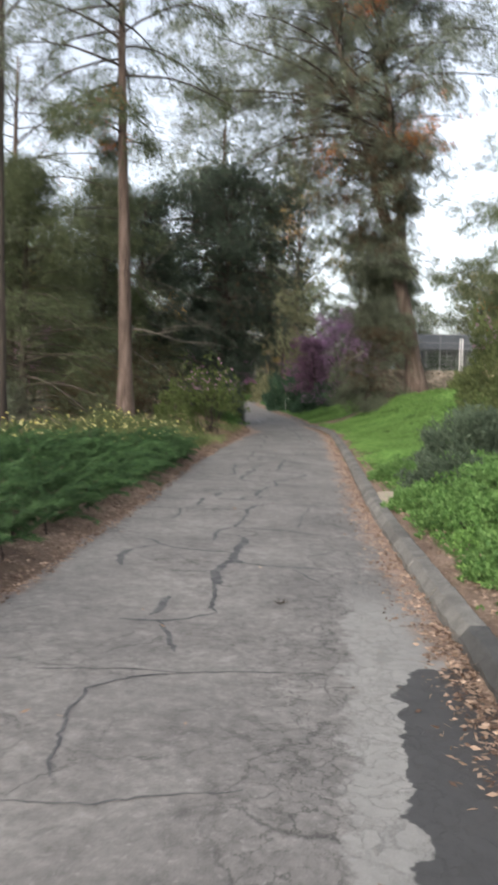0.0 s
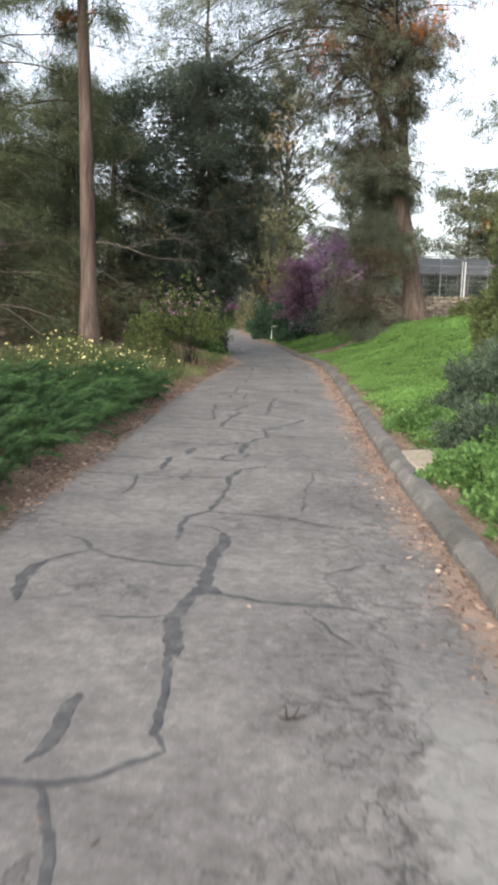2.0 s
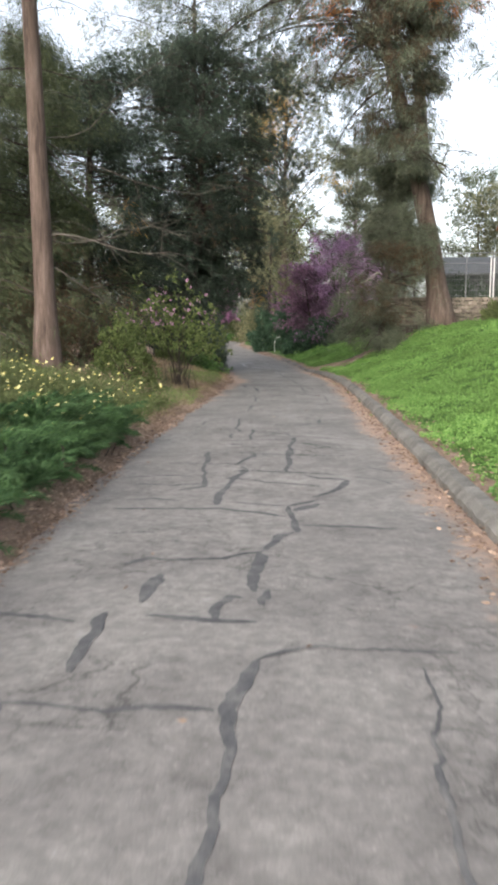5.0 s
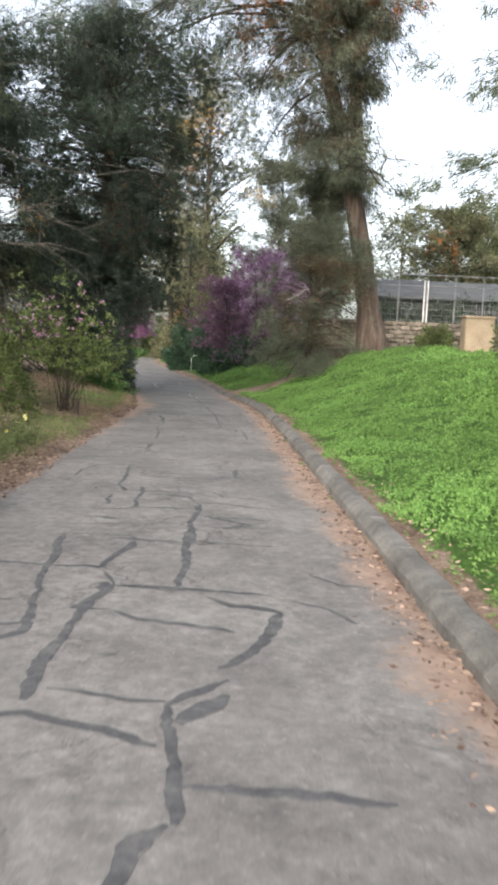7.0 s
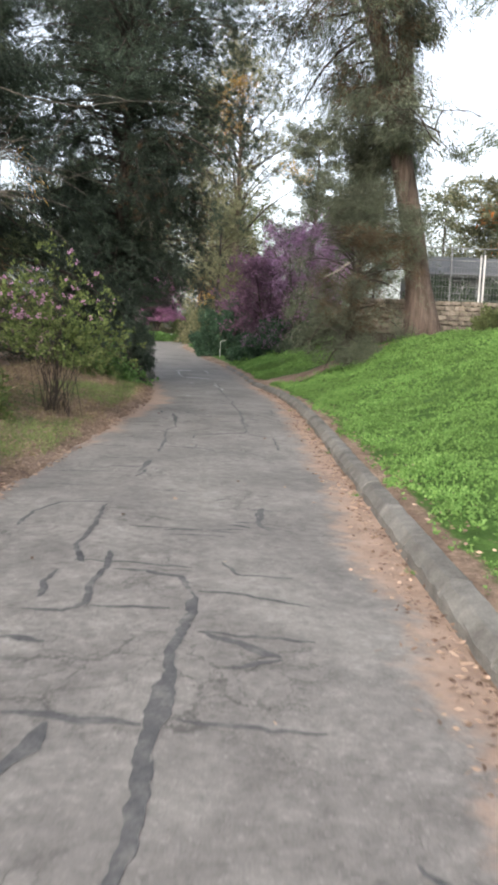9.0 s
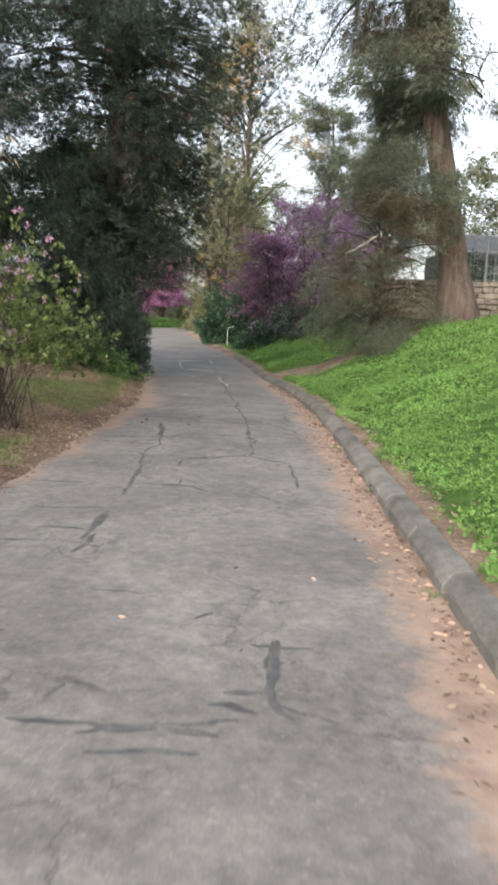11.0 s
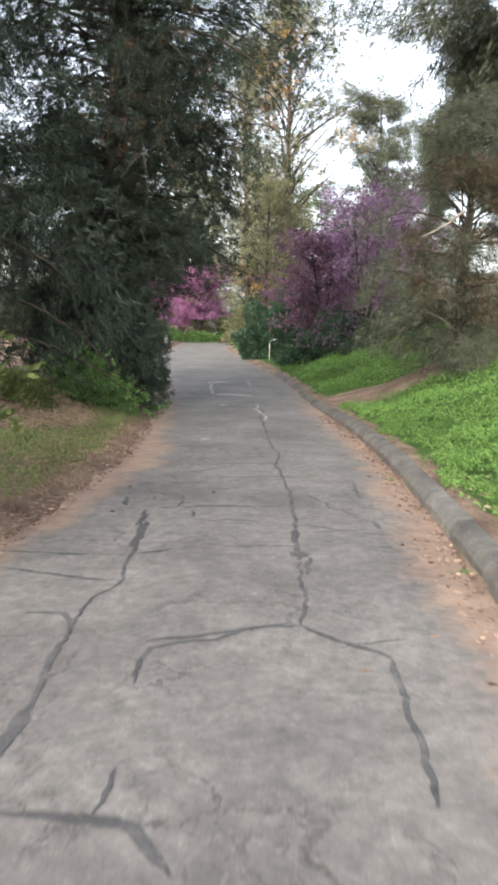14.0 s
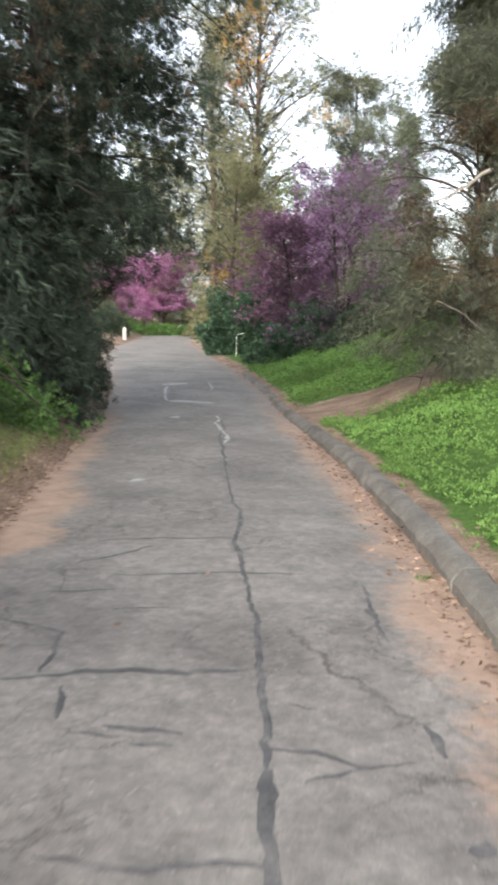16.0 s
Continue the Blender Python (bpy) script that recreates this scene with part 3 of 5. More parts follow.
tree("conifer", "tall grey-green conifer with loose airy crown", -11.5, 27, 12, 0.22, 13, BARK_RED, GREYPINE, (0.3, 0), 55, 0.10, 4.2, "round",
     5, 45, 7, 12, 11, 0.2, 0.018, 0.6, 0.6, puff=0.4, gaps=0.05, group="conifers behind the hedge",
     accents=[("rust_needles", SUNPAINT_ORANGE, (2.0, -1.0, 8.5), (1.5, 1.5, 1.2), 0.35, "needles painted orange for low sunlight")])
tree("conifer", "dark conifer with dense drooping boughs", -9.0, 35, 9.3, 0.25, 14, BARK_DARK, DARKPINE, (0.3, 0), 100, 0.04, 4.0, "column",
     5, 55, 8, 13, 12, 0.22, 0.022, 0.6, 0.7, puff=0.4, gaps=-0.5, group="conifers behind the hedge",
     accents=[("rust_needles", SUNPAINT_ORANGE, (1.6, -2.6, 8.0), (0.7, 1.5, 0.6), 0.5, "needles painted orange for low sunlight"), ("golden_needles", SUNPAINT_GOLD, (1.8, -2.8, 4.5), (1.1, 1.4, 0.9), 0.95, "needles painted gold as if sunlit")])
tree("conifer", "huge dark conifer with shaggy boughs hanging beside the path", -5.7, 37.7, 11.3, 0.32, 15, BARK_DARK, DARKPINE, (0.4, 0), 300, 0.012, 4.4, "column",
     2, 55, 8, 13, 27, 0.085, 0.0155, 0.75, 0.8, skirt=0.6, puff=0.34, flare=0.5, gaps=-0.95, taper=0.55,
     accents=[("browned_needles", BROWNPINE, (1.6, -2.6, 5.0), (1.5, 1.5, 2.6), 0.12, "browned needles")])
tree("conifer", "dull green conifer in the wood beyond the hedge", -15, 24, 12, 0.2, 16, BARK_DARK, GREYPINE, (0.2, 0), 60, 0.05, 4.2, "cone",
     5, 45, 8, 7, 11, 0.3, 0.028, 0.6, 0.6, puff=0.45, group="conifers behind the hedge")
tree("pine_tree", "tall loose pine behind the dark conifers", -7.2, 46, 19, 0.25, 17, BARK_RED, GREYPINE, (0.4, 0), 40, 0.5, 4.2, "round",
     8, 45, 7, 12, 9, 0.26, 0.03, 0.7, 0.5, puff=0.5, accents=[("rust_needles", SUNPAINT_ORANGE, (1.5, -2, 13.5), (1.2, 2, 1.0), 0.4, "needles painted orange for low sunlight")])
tree("tree", "tree deep in the wood with sunlight painted gold on its crown", -25, 61, 11, 0.2, 18, BARK_RED, OLIVELEAF, (0, 0), 45, 0.2, 3.4, "round",
     20, 30, 7, 7, 7, 0.35, 0.1, 0.7, 0.1, puff=0.5, accents=[("golden_leaves", SUNPAINT_GOLD, (0.5, -2.5, 9.3), (2.2, 3, 1.6), 0.8, "leaves painted gold as if sunlit")])
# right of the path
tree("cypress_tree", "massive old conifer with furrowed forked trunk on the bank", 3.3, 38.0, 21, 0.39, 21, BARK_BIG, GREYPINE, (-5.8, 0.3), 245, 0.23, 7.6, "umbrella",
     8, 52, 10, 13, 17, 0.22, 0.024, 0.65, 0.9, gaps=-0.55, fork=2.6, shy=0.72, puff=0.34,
     accents=[("rust_needles", SUNPAINT_ORANGE, (0.3, -2.0, 11.4), (2.4, 3, 0.9), 0.4, "needles painted orange for low sunlight"), ("rust_needles", SUNPAINT_ORANGE, (-4.2, -2, 9.8), (0.9, 3, 0.8), 0.5, "needles painted orange for low sunlight"),
              ("rust_needles", SUNPAINT_ORANGE, (-2.8, -2, 16.5), (1.4, 3, 0.8), 0.5, "needles painted orange for low sunlight"), ("browned_needles", BROWNPINE, (-2, -2, 10), (5, 5, 4), 0.28, "browned needles")])
tree("pine_tree", "airy green pine leaning out over the bank", 8.3, 31.0, 8.2, 0.18, 22, BARK_RED, PINE, (-0.5, 0), 65, 0.42, 4.0, "round",
     8, 40, 8, 12, 18, 0.2, 0.02, 0.5, 0.6)
tree("weeping_conifer", "low grey-green conifer with boughs drooping to the grass", 1.05, 37.0, 4.7, 0.13, 23, BARK_DARK, GREYPINE, (0.3, 0), 85, 0.05, 1.6, "round",
     20, 65, 6, 18, 13, 0.15, 0.014, 0.8, 0.5, puff=0.24, wild=20, gaps=-0.45, accents=[("browned_needles", BROWNPINE, (0.3, -1.0, 2.4), (1.6, 2.0, 1.5), 0.45, "browned needles")])
tree("tree", "green tree beyond the fence, sun-orange painted into its leaves", 10.5, 56, 8.2, 0.2, 24, BARK_RED, PALELEAF, (0, 0), 45, 0.25, 3.2, "round",
     20, 30, 8, 7, 9, 0.3, 0.08, 0.7, 0.1, "trees beyond the fence", accents=[("rust_leaves", SUNPAINT_ORANGE, (-1, -2, 6.0), (1.8, 2, 1.3), 0.18, "leaves painted orange for low sunlight")])
tree("tree", "rounded green tree beyond the fence", 15.0, 58, 9.0, 0.2, 25, BARK_RED, OLIVELEAF, (0, 0), 45, 0.25, 3.4, "round",
     20, 30, 8, 7, 9, 0.3, 0.08, 0.7, 0.1, "trees beyond the fence")
# far end of the path
tree("eucalyptus_tree", "tall slim tree with pale olive airy foliage", -6.7, 73.5, 17, 0.24, 31, BARK_BIG, PALELEAF, (-0.4, 0), 120, 0.1, 4.6, "round",
     36, 25, 7, 12, 8, 0.17, 0.052, 0.7, 0.4, wild=24, puff=0.5, gaps=-0.25, group="tall trees at the bend", accents=[("golden_leaves", SUNPAINT_GOLD, (0.3, -1.5, 3.8), (1.2, 2.5, 1.4), 0.6, "leaves painted gold as if sunlit")])
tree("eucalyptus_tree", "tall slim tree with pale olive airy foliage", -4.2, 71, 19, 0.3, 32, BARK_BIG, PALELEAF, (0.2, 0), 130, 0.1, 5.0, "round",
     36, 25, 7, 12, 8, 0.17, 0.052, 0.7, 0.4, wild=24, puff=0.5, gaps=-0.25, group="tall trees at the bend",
     accents=[("golden_leaves", SUNPAINT_GOLD, (-0.2, -1.5, 15.5), (2.0, 2.5, 2.0), 0.6, "leaves painted gold as if sunlit"), ("rust_leaves", SUNPAINT_ORANGE, (-0.8, -1, 13.0), (1.2, 2.0, 1.0), 0.4, "leaves painted orange for low sunlight")])
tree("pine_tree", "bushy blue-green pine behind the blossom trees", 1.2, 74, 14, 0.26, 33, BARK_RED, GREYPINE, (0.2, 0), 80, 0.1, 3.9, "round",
     20, 30, 7, 12, 10, 0.26, 0.036, 0.6, 0.2, "tall trees at the bend", accents=[("golden_needles", SUNPAINT_GOLD, (-1.5, -2, 11.5), (1.3, 2.5, 1.0), 0.5, "needles painted gold as if sunlit")])
tree("pine_tree", "bushy blue-green pine behind the blossom trees", 5.2, 82, 13.5, 0.26, 34, BARK_RED, GREYPINE, (0.2, 0), 60, 0.1, 3.6, "cone",
     20, 30, 7, 12, 10, 0.26, 0.036, 0.6, 0.2, "tall trees at the bend")
tree("eucalyptus_tree", "pale olive tree low behind the round bush", -4.9, 64.0, 8.5, 0.14, 35, BARK_DARK, PALELEAF, (0.3, 0), 48, 0.14, 2.3, "round",
     30, 50, 8, 8, 9, 0.16, 0.04, 0.7, 0.4, puff=0.35, gaps=0.0, group="tall trees at the bend")
BLOSSOM = "purple blossom trees on the bank"
tree("redbud_tree", "redbud in full purple blossom with fine bare twigs", -0.2, 49.5, 4.5, 0.06, 41, BARK_DARK, PURPLE, (0.2, 0), 46, 0.2, 2.1, "round",
     42, 20, 9, 8, 4, 0.075, 0.05, 0.9, 0.0, BLOSSOM, puff=0.2, stems=4)
tree("redbud_tree", "redbud in full purple blossom with fine bare twigs", 0.9, 58, 5.3, 0.06, 42, BARK_DARK, PURPLE, (0.3, 0), 42, 0.2, 2.5, "round",
     46, 18, 9, 8, 4, 0.075, 0.05, 0.9, 0.0, BLOSSOM, puff=0.2, stems=4)
tree("redbud_tree", "plum-coloured blossom tree, dark at its base", -1.5, 52, 3.7, 0.06, 43, BARK_DARK, PLUM, (-0.2, 0), 70, 0.06, 2.0, "round",
     30, 30, 8, 8, 8, 0.08, 0.065, 0.9, 0.0, BLOSSOM, puff=0.2, stems=4)
tree("redbud_tree", "pink blossom tree at the bend of the path", -10.3, 76, 3.9, 0.07, 44, BARK_DARK, PINK, (0, 0), 70, 0.2, 2.2, "round",
     35, 25, 8, 8, 8, 0.13, 0.1, 0.9, 0.0, "pink blossom trees at the bend", stems=4)
tree("redbud_tree", "pale pink blossom tree at the bend of the path", -14.2, 79, 3.4, 0.07, 45, BARK_DARK, PALEPINK, (0, 0), 50, 0.2, 2.2, "round",
     35, 25, 8, 8, 8, 0.13, 0.1, 0.9, 0.0, "pink blossom trees at the bend", stems=4)
tree("redbud_tree", "pale pink blossom tree deep in the wood", -16.5, 42, 3.6, 0.07, 46, BARK_DARK, PALEPINK, (0, 0), 50, 0.2, 2.4, "round",
     35, 25, 8, 8, 8, 0.11, 0.09, 0.9, 0.0, "pink blossom trees at the bend", stems=4)

# far woods, round the whole place
def far_woods():
    # a loose ring of trees about the place
    rng = np.random.default_rng(77)
    kinds = [tree("tree", "dull green tree of the surrounding woods", *p, BARK_DARK, m, (0, 0), 40, 0.08, 4.0, "round", 15, 30, 8, 6, 4, 0.42, 0.14, 0.8, 0.1, "surrounding woods", puff=0.6)
             for p, m in (((-22, 52, 12, 0.25, 51), GREYPINE), ((-19, 88, 14, 0.25, 52), OLIVELEAF), ((14, 92, 13, 0.25, 53), GREYPINE))]
    spots = [(-26, 38), (-24, 66), (-30, 85), (-13, 95), (-5, 100), (4, 104), (22, 84), (28, 70), (24, 98), (-36, 55), (-34, 18),
             (-18, -6), (-12, -22), (-2, -30), (9, -24), (17, -8), (20, 8), (24, 22), (30, 40), (-9, 108), (10, 112), (-40, 100), (36, 100), (-17, 74), (-24, 78), (-16, 100), (-33, 70)]
    for i, (x, y) in enumerate(spots):
        src = kinds[i % 3]
        s = rng.uniform(0.8, 1.15)
        c = copy_thing(src, Matrix.Translation((x, y, float(height(np.array(float(x)), np.array(float(y)))))) @ Matrix.Rotation(rng.uniform(0, 6.28), 4, "Z"))
        c.scale = (s, s, s)


far_woods()

# ---- shrubs ----
bush("round_bush", "dense round dark green bush beside the path", -3.6, 57.3, 1.95, 1.7, 2.4, 61, DARKLEAF, 3200, 5, 0.16, 0.08)
bush("shrub", "low purple-flecked dark shrub under the redbuds", -1.3, 50.3, 1.7, 1.2, 1.3, 62, DARKLEAF, 2200, 5, 0.14, 0.07, blossom=(PURPLE, 0.4, 0.2, "purple blossom"))
bush("shrub", "low purple-flecked dark shrub under the redbuds", 0.9, 48.0, 1.5, 1.1, 1.0, 63, GREYLEAF, 1800, 5, 0.14, 0.07, blossom=(PLUM, 0.3, 0.3, "plum blossom"))
bush("shrub", "grey-green aromatic shrub on the weedy bank", 2.3, 15.0, 1.0, 0.9, 0.85, 64, GREYLEAF, 2300, 6, 0.09, 0.03, group="grey-green shrubs on the bank")
bush("shrub", "grey-green aromatic shrub on the weedy bank", 3.7, 16.0, 1.0, 0.9, 0.8, 65, GREYLEAF, 1900, 6, 0.09, 0.03, group="grey-green shrubs on the bank")
bush("shrub", "small grey-green shrub among bright weeds", 1.3, 11.4, 0.52, 0.48, 0.52, 66, GREYLEAF, 1200, 6, 0.06, 0.022, group="grey-green shrubs on the bank")
bush("shrub", "yellow-green leafy shrub with pink tips", 4.2, 23.0, 1.15, 1.1, 2.8, 67, OLIVELEAF, 3000, 6, 0.11, 0.05, blossom=(PALEPINK, 0.12, 0.65, "pale pink blossom"))
bush("flowering_shrub", "leafy shrub with sprays of pink blossom, by the path", -4.2, 25.6, 1.1, 1.0, 2.25, 68, SHRUBLEAF, 800, 7, 0.066, 0.042, inner=0.1, lift=0.8, woody=46, thick=0.5, blossom=(PALEPINK, 0.24, 0.6, "pink blossom sprays"))
bush("shrub", "fresh green shrub at the edge of the wood", -4.95, 23.8, 0.6, 0.7, 1.2, 69, SHRUBLEAF, 850, 7, 0.07, 0.035)
bush("shrub", "low green bramble on the leaf-littered bank", -5.2, 34.9, 0.85, 0.9, 0.85, 70, WEED, 620, 6, 0.08, 0.055, inner=0.05, lumps=0.45, woody=26)
bush("shrub", "low green bramble on the leaf-littered bank", -5.7, 32.6, 0.5, 0.8, 0.4, 71, SHRUBLEAF, 600, 7, 0.065, 0.04)
bush("shrub", "green shrub before the stone wall", 5.3, 37.6, 0.6, 0.6, 0.7, 72, OLIVELEAF, 900, 5, 0.1, 0.05)
for i, (tx, ty) in enumerate([(5.0, 44.0), (7.3, 44.5), (9.8, 44.2), (12.4, 44.6)]):
    bush("shrub", "dull grey-green shrub behind the wire fence", tx, ty, 1.4, 1.2, 1.9, 140 + i, GREYLEAF, 1100, 6, 0.13, 0.06, group="shrubs behind the fence")
bush("hedge", "low bright green planting at the bend", -10.5, 73.2, 2.6, 0.8, 0.6, 73, WEED, 1500, 5, 0.14, 0.08)
for i, (tx, ty, tr, th) in enumerate([(-9.5, 19.5, 1.6, 1.7), (-12.5, 22, 2.2, 2.4), (-14.5, 27, 2.4, 2.6), (-8.3, 26.5, 1.5, 1.8), (-11.5, 17.0, 1.8, 1.5)]):
    bush("thicket", "tangled brownish-green undergrowth in the wood", tx, ty, tr, tr, th, 120 + i, BROWNPINE if i % 2 else GREYPINE, 2000, 6, 0.18, 0.018, broad=False, category="undergrowth", group="undergrowth thickets")
for i, (tx, ty, tr, th) in enumerate([(-15, 72, 2.6, 2.2), (-19, 70, 2.6, 2.4), (-13, 83, 2.8, 2.4), (-8, 84, 2.6, 2.2), (-6.2, 70.8, 1.7, 2.0), (-4.5, 78, 2.6, 2.6), (3.5, 66, 2.4, 2.2), (0, 70, 2.6, 2.4)]):
    bush("far_shrub", "olive green shrubs filling the far end", tx, ty, tr, tr, th, 130 + i, OLIVELEAF if i % 2 else PALELEAF, 1100, 5, 0.24, 0.1, category="shrub", group="shrubs at the far end")
bush("shrub", "grey-green shrub by the bollard", -11.9, 68.5, 1.0, 1.0, 1.3, 74, GREYLEAF, 1200, 5, 0.14, 0.07)


# juniper bed along the path
def juniper_bed():
    rng = np.random.default_rng(81)
    top = base_at("juniper_hedge", -4.2, 12, float(height(np.array(-4.2), np.array(12.0))), "feathery blue-green juniper ground cover beside the path", "hedge")
    n, m = 2700, 9
    y = rng.uniform(1.5, 17.4, n)
    s = 0.36 + np.interp(y, [9, 15.5], [2.9, 0.8]) * rng.uniform(0, 1, n) ** 1.1
    x = left_edge(y) - s
    mound = 0.3 * smooth(s, 0.1, 0.8) * (0.8 + 0.35 * np.sin(y * 2.3) * np.sin(s * 3 + y) + 0.25 * np.sin(y * 5.1 + 1) * np.sin(s * 6)) + 0.06
    z = height(x, y) + mound * rng.uniform(0.1, 0.9, n)
    az = rng.uniform(0, 6.28, n)
    az = np.where(rng.uniform(size=n) < 0.5, rng.normal(-0.35, 0.8, n), az)
    reach = rng.uniform(0.24, 0.5, n)
    rise = rng.uniform(0.45, 1.25, n)
    u = np.linspace(0.12, 1, m)
    out = (u[None] * reach[:, None])
    P = np.stack([x[:, None] + np.cos(az)[:, None] * out, y[:, None] + np.sin(az)[:, None] * out,
                  z[:, None] + out * rise[:, None] - 1.1 * out ** 2], -1)
    D = np.stack([np.cos(az)[:, None] + 0 * out, np.sin(az)[:, None] + 0 * out, rise[:, None] - 2.2 * out], -1)
    P = P.reshape(-1, 3) - np.array(top.location)
    v, f = blades(rng, P, D.reshape(-1, 3), 18, 0.075, 0.0085, 0.32, 0.0, 0.18)
    part("sprays", mesh_of("sprays", v, f, JUNIPER), top)
    n = len(P)
    st = []
    for i in range(3, n, 84):
        q = P[i]
        g = np.array([q[0], q[1], q[2] - 0.3])
        st.append(tube(np.array([g, (g + q) / 2 + rng.normal(size=3) * 0.05, q]), [0.014, 0.01, 0.004], 4))
    v, f = joined(st)
    tagged(part("stem_mass", mesh_of("stem_mass", v, f, BARK_DARK), top), kind="stuff")


def flower_bed():
    rng = np.random.default_rng(82)
    top = base_at("flower_bed", -4.8, 17.0, float(height(np.array(-4.8), np.array(17.0))), "grey-green daisy plants with small pale yellow flowers", "flowers", kind="stuff")
    n = 2600
    y = rng.uniform(12.0, 21.0, n)
    s = rng.uniform(0.45, 3.2, n)
    s = np.interp(y, [12, 15, 18], [2.0, 0.5, 0.3]) + rng.uniform(0, 2.6, n)
    x = left_edge(y) - s
    z = height(x, y) + rng.uniform(0.05, 0.5, n) * (0.75 + 0.25 * np.sin(y * 3) * np.sin(x * 2))
    P = np.stack([x, y, z], 1) - np.array(top.location)
    D = np.tile([[0, 0, 0.7]], (n, 1))
    v, f = blades(rng, P, D, 14, 0.1, 0.016, 0.8)
    part("foliage", mesh_of("foliage", v, f, OLIVELEAF), top)
    pick = rng.choice(n, 440, replace=False)
    Q = P[pick] + np.array([0, 0, 0.19])
    vs, fs = [], []
    for i, q in enumerate(Q):
        r = rng.uniform(0.013, 0.027)
        t = np.linspace(0, 6.283, 8, endpoint=False)
        tilt = rng.normal(size=2) * 0.3 + np.array([0.1, -0.5])
        ring = q + np.stack([np.cos(t) * r, np.sin(t) * r, -(np.cos(t) * tilt[0] + np.sin(t) * tilt[1]) * r], 1)
        vs += [np.concatenate([[q + np.array([0, 0, 0.008])], ring])]
        fs += [[9 * i, 9 * i + 1 + a, 9 * i + 1 + (a + 1) % 8] for a in range(8)]
    part("blossoms", mesh_of("blossoms", np.concatenate(vs), fs, YELLOW), top, "pale yellow daisy flowers")


def lawn():
    """Clover and broad weeds in uneven clumps: low and ragged along the kerb, knee-deep nowhere."""
    rng = np.random.default_rng(83)
    n = 125000
    y = 3.0 + 47 * rng.uniform(0, 1, n) ** 1.25
    s = 0.24 + 6.5 * rng.uniform(0, 1, n) ** 1.3
    x = right_edge(y) + s
    clump = np.sin(x * 3.1 + y) * np.sin(y * 2.3 - x) + 0.6 * np.sin(x * 7.3 + 1 + 0.8 * np.sin(y * 3)) * np.sin(y * 6.1 + 0.9 * np.sin(x * 4)) + 0.4 * np.sin(x * 15 + y * 4) * np.sin(y * 13 - x * 3)
    bare = np.exp(-(((x - 1.0) / 1.7) ** 2 + ((y - 38.2) / 1.0) ** 2)) + np.exp(-(((x + 0.7) / 0.7) ** 2 + ((y - 38.0) / 1.3) ** 2))
    margin = 0.42 + 0.12 * np.sin(y * 1.7) + 0.08 * np.sin(y * 5) + 0.05 * np.sin(y * 11)
    keep = (rng.uniform(size=n) > bare * 1.6) & ((s > margin) | (rng.uniform(size=n) < 0.08)) & ((y > 10.5) | (s > 1.6) | (rng.uniform(size=n) < 0.1 + 0.35 * (clump > 0.4))) & (rng.uniform(size=n) < 0.62 + 0.42 * clump)
    x, y, clump = x[keep], y[keep], clump[keep]
    tall = 0.03 + 0.085 * smooth(clump, -0.3, 1.2) + 0.07 * smooth(clump, 0.7, 1.5)
    z = height(x, y) + tall * rng.uniform(0.1, 1.0, len(x)) ** 0.6
    P = np.stack([x, y, z], 1)
    D = np.tile([[0, 0, 0.4]], (len(x), 1)) + rng.normal(size=(len(x), 3)) * 0.25
    near = (y < 40) & (x - right_edge(y) < 3.0)
    tagged(new("clover", mesh_of("clover", *leaves(rng, P[near], D[near], 6, 0.03, 0.024, 0.9), CLOVER)), "fresh green clover thick along the kerb", "grass", kind="stuff")
    P, D = P[~near], D[~near]
    tagged(new("lawn", mesh_of("lawn", *leaves(rng, P, D, 4, 0.048, 0.04, 0.9), CLOVER)), "bright green clover and weeds covering the bank", "grass", kind="stuff")


def weeds():
    for i, (x, y, r, h) in enumerate([(1.25, 8.6, 0.55, 0.4), (0.95, 10.0, 0.4, 0.3), (1.7, 10.6, 0.6, 0.4), (1.75, 12.6, 0.6, 0.35), (1.25, 6.4, 0.35, 0.3),
                                      (2.4, 9.3, 0.7, 0.45), (0.85, 13.4, 0.4, 0.28), (1.5, 5.3, 0.4, 0.28), (2.4, 12.0, 0.6, 0.35), (2.2, 7.6, 0.6, 0.4), (3.4, 13.5, 0.8, 0.4)]):
        bush("weed_clump", "bright green leafy weeds on the bank", x, y, r, r, h, 100 + i, WEED, 800, 6, 0.042, 0.034, category="weeds", group="weed clumps on the bank")


def verge_grass():
    rng = np.random.default_rng(84)
    n = 11000
    y = rng.uniform(18.5, 35, n)
    s = 0.15 + 2.6 * rng.uniform(0, 1, n)
    x = left_edge(y) - s
    patch = 1.0 - s + 0.45 * np.sin(y * 1.1 + 1) + 0.4 * np.sin(s * 2.5 + y * 0.6) - 1.2 * (s < 0.3)
    for name, label, material, sel, k, ln in (("verge_grass", "short green grass on the leaf-littered verge", GRASS, patch > 0.15, 9, 0.075), ("dry_grass", "dry straw and grass on the verge", STRAW, (patch <= 0.15) & (rng.uniform(size=n) < 0.5), 4, 0.11)):
        P = np.stack([x, y, height(x, y)], 1)[sel]
        D = np.tile([[0, 0, 0.8 if k == 9 else 0.3]], (len(P), 1))
        v, f = blades(rng, P, D, k, ln, 0.009, 0.5)
        tagged(new(name, mesh_of(name, v, f, material)), label, "grass", kind="stuff")


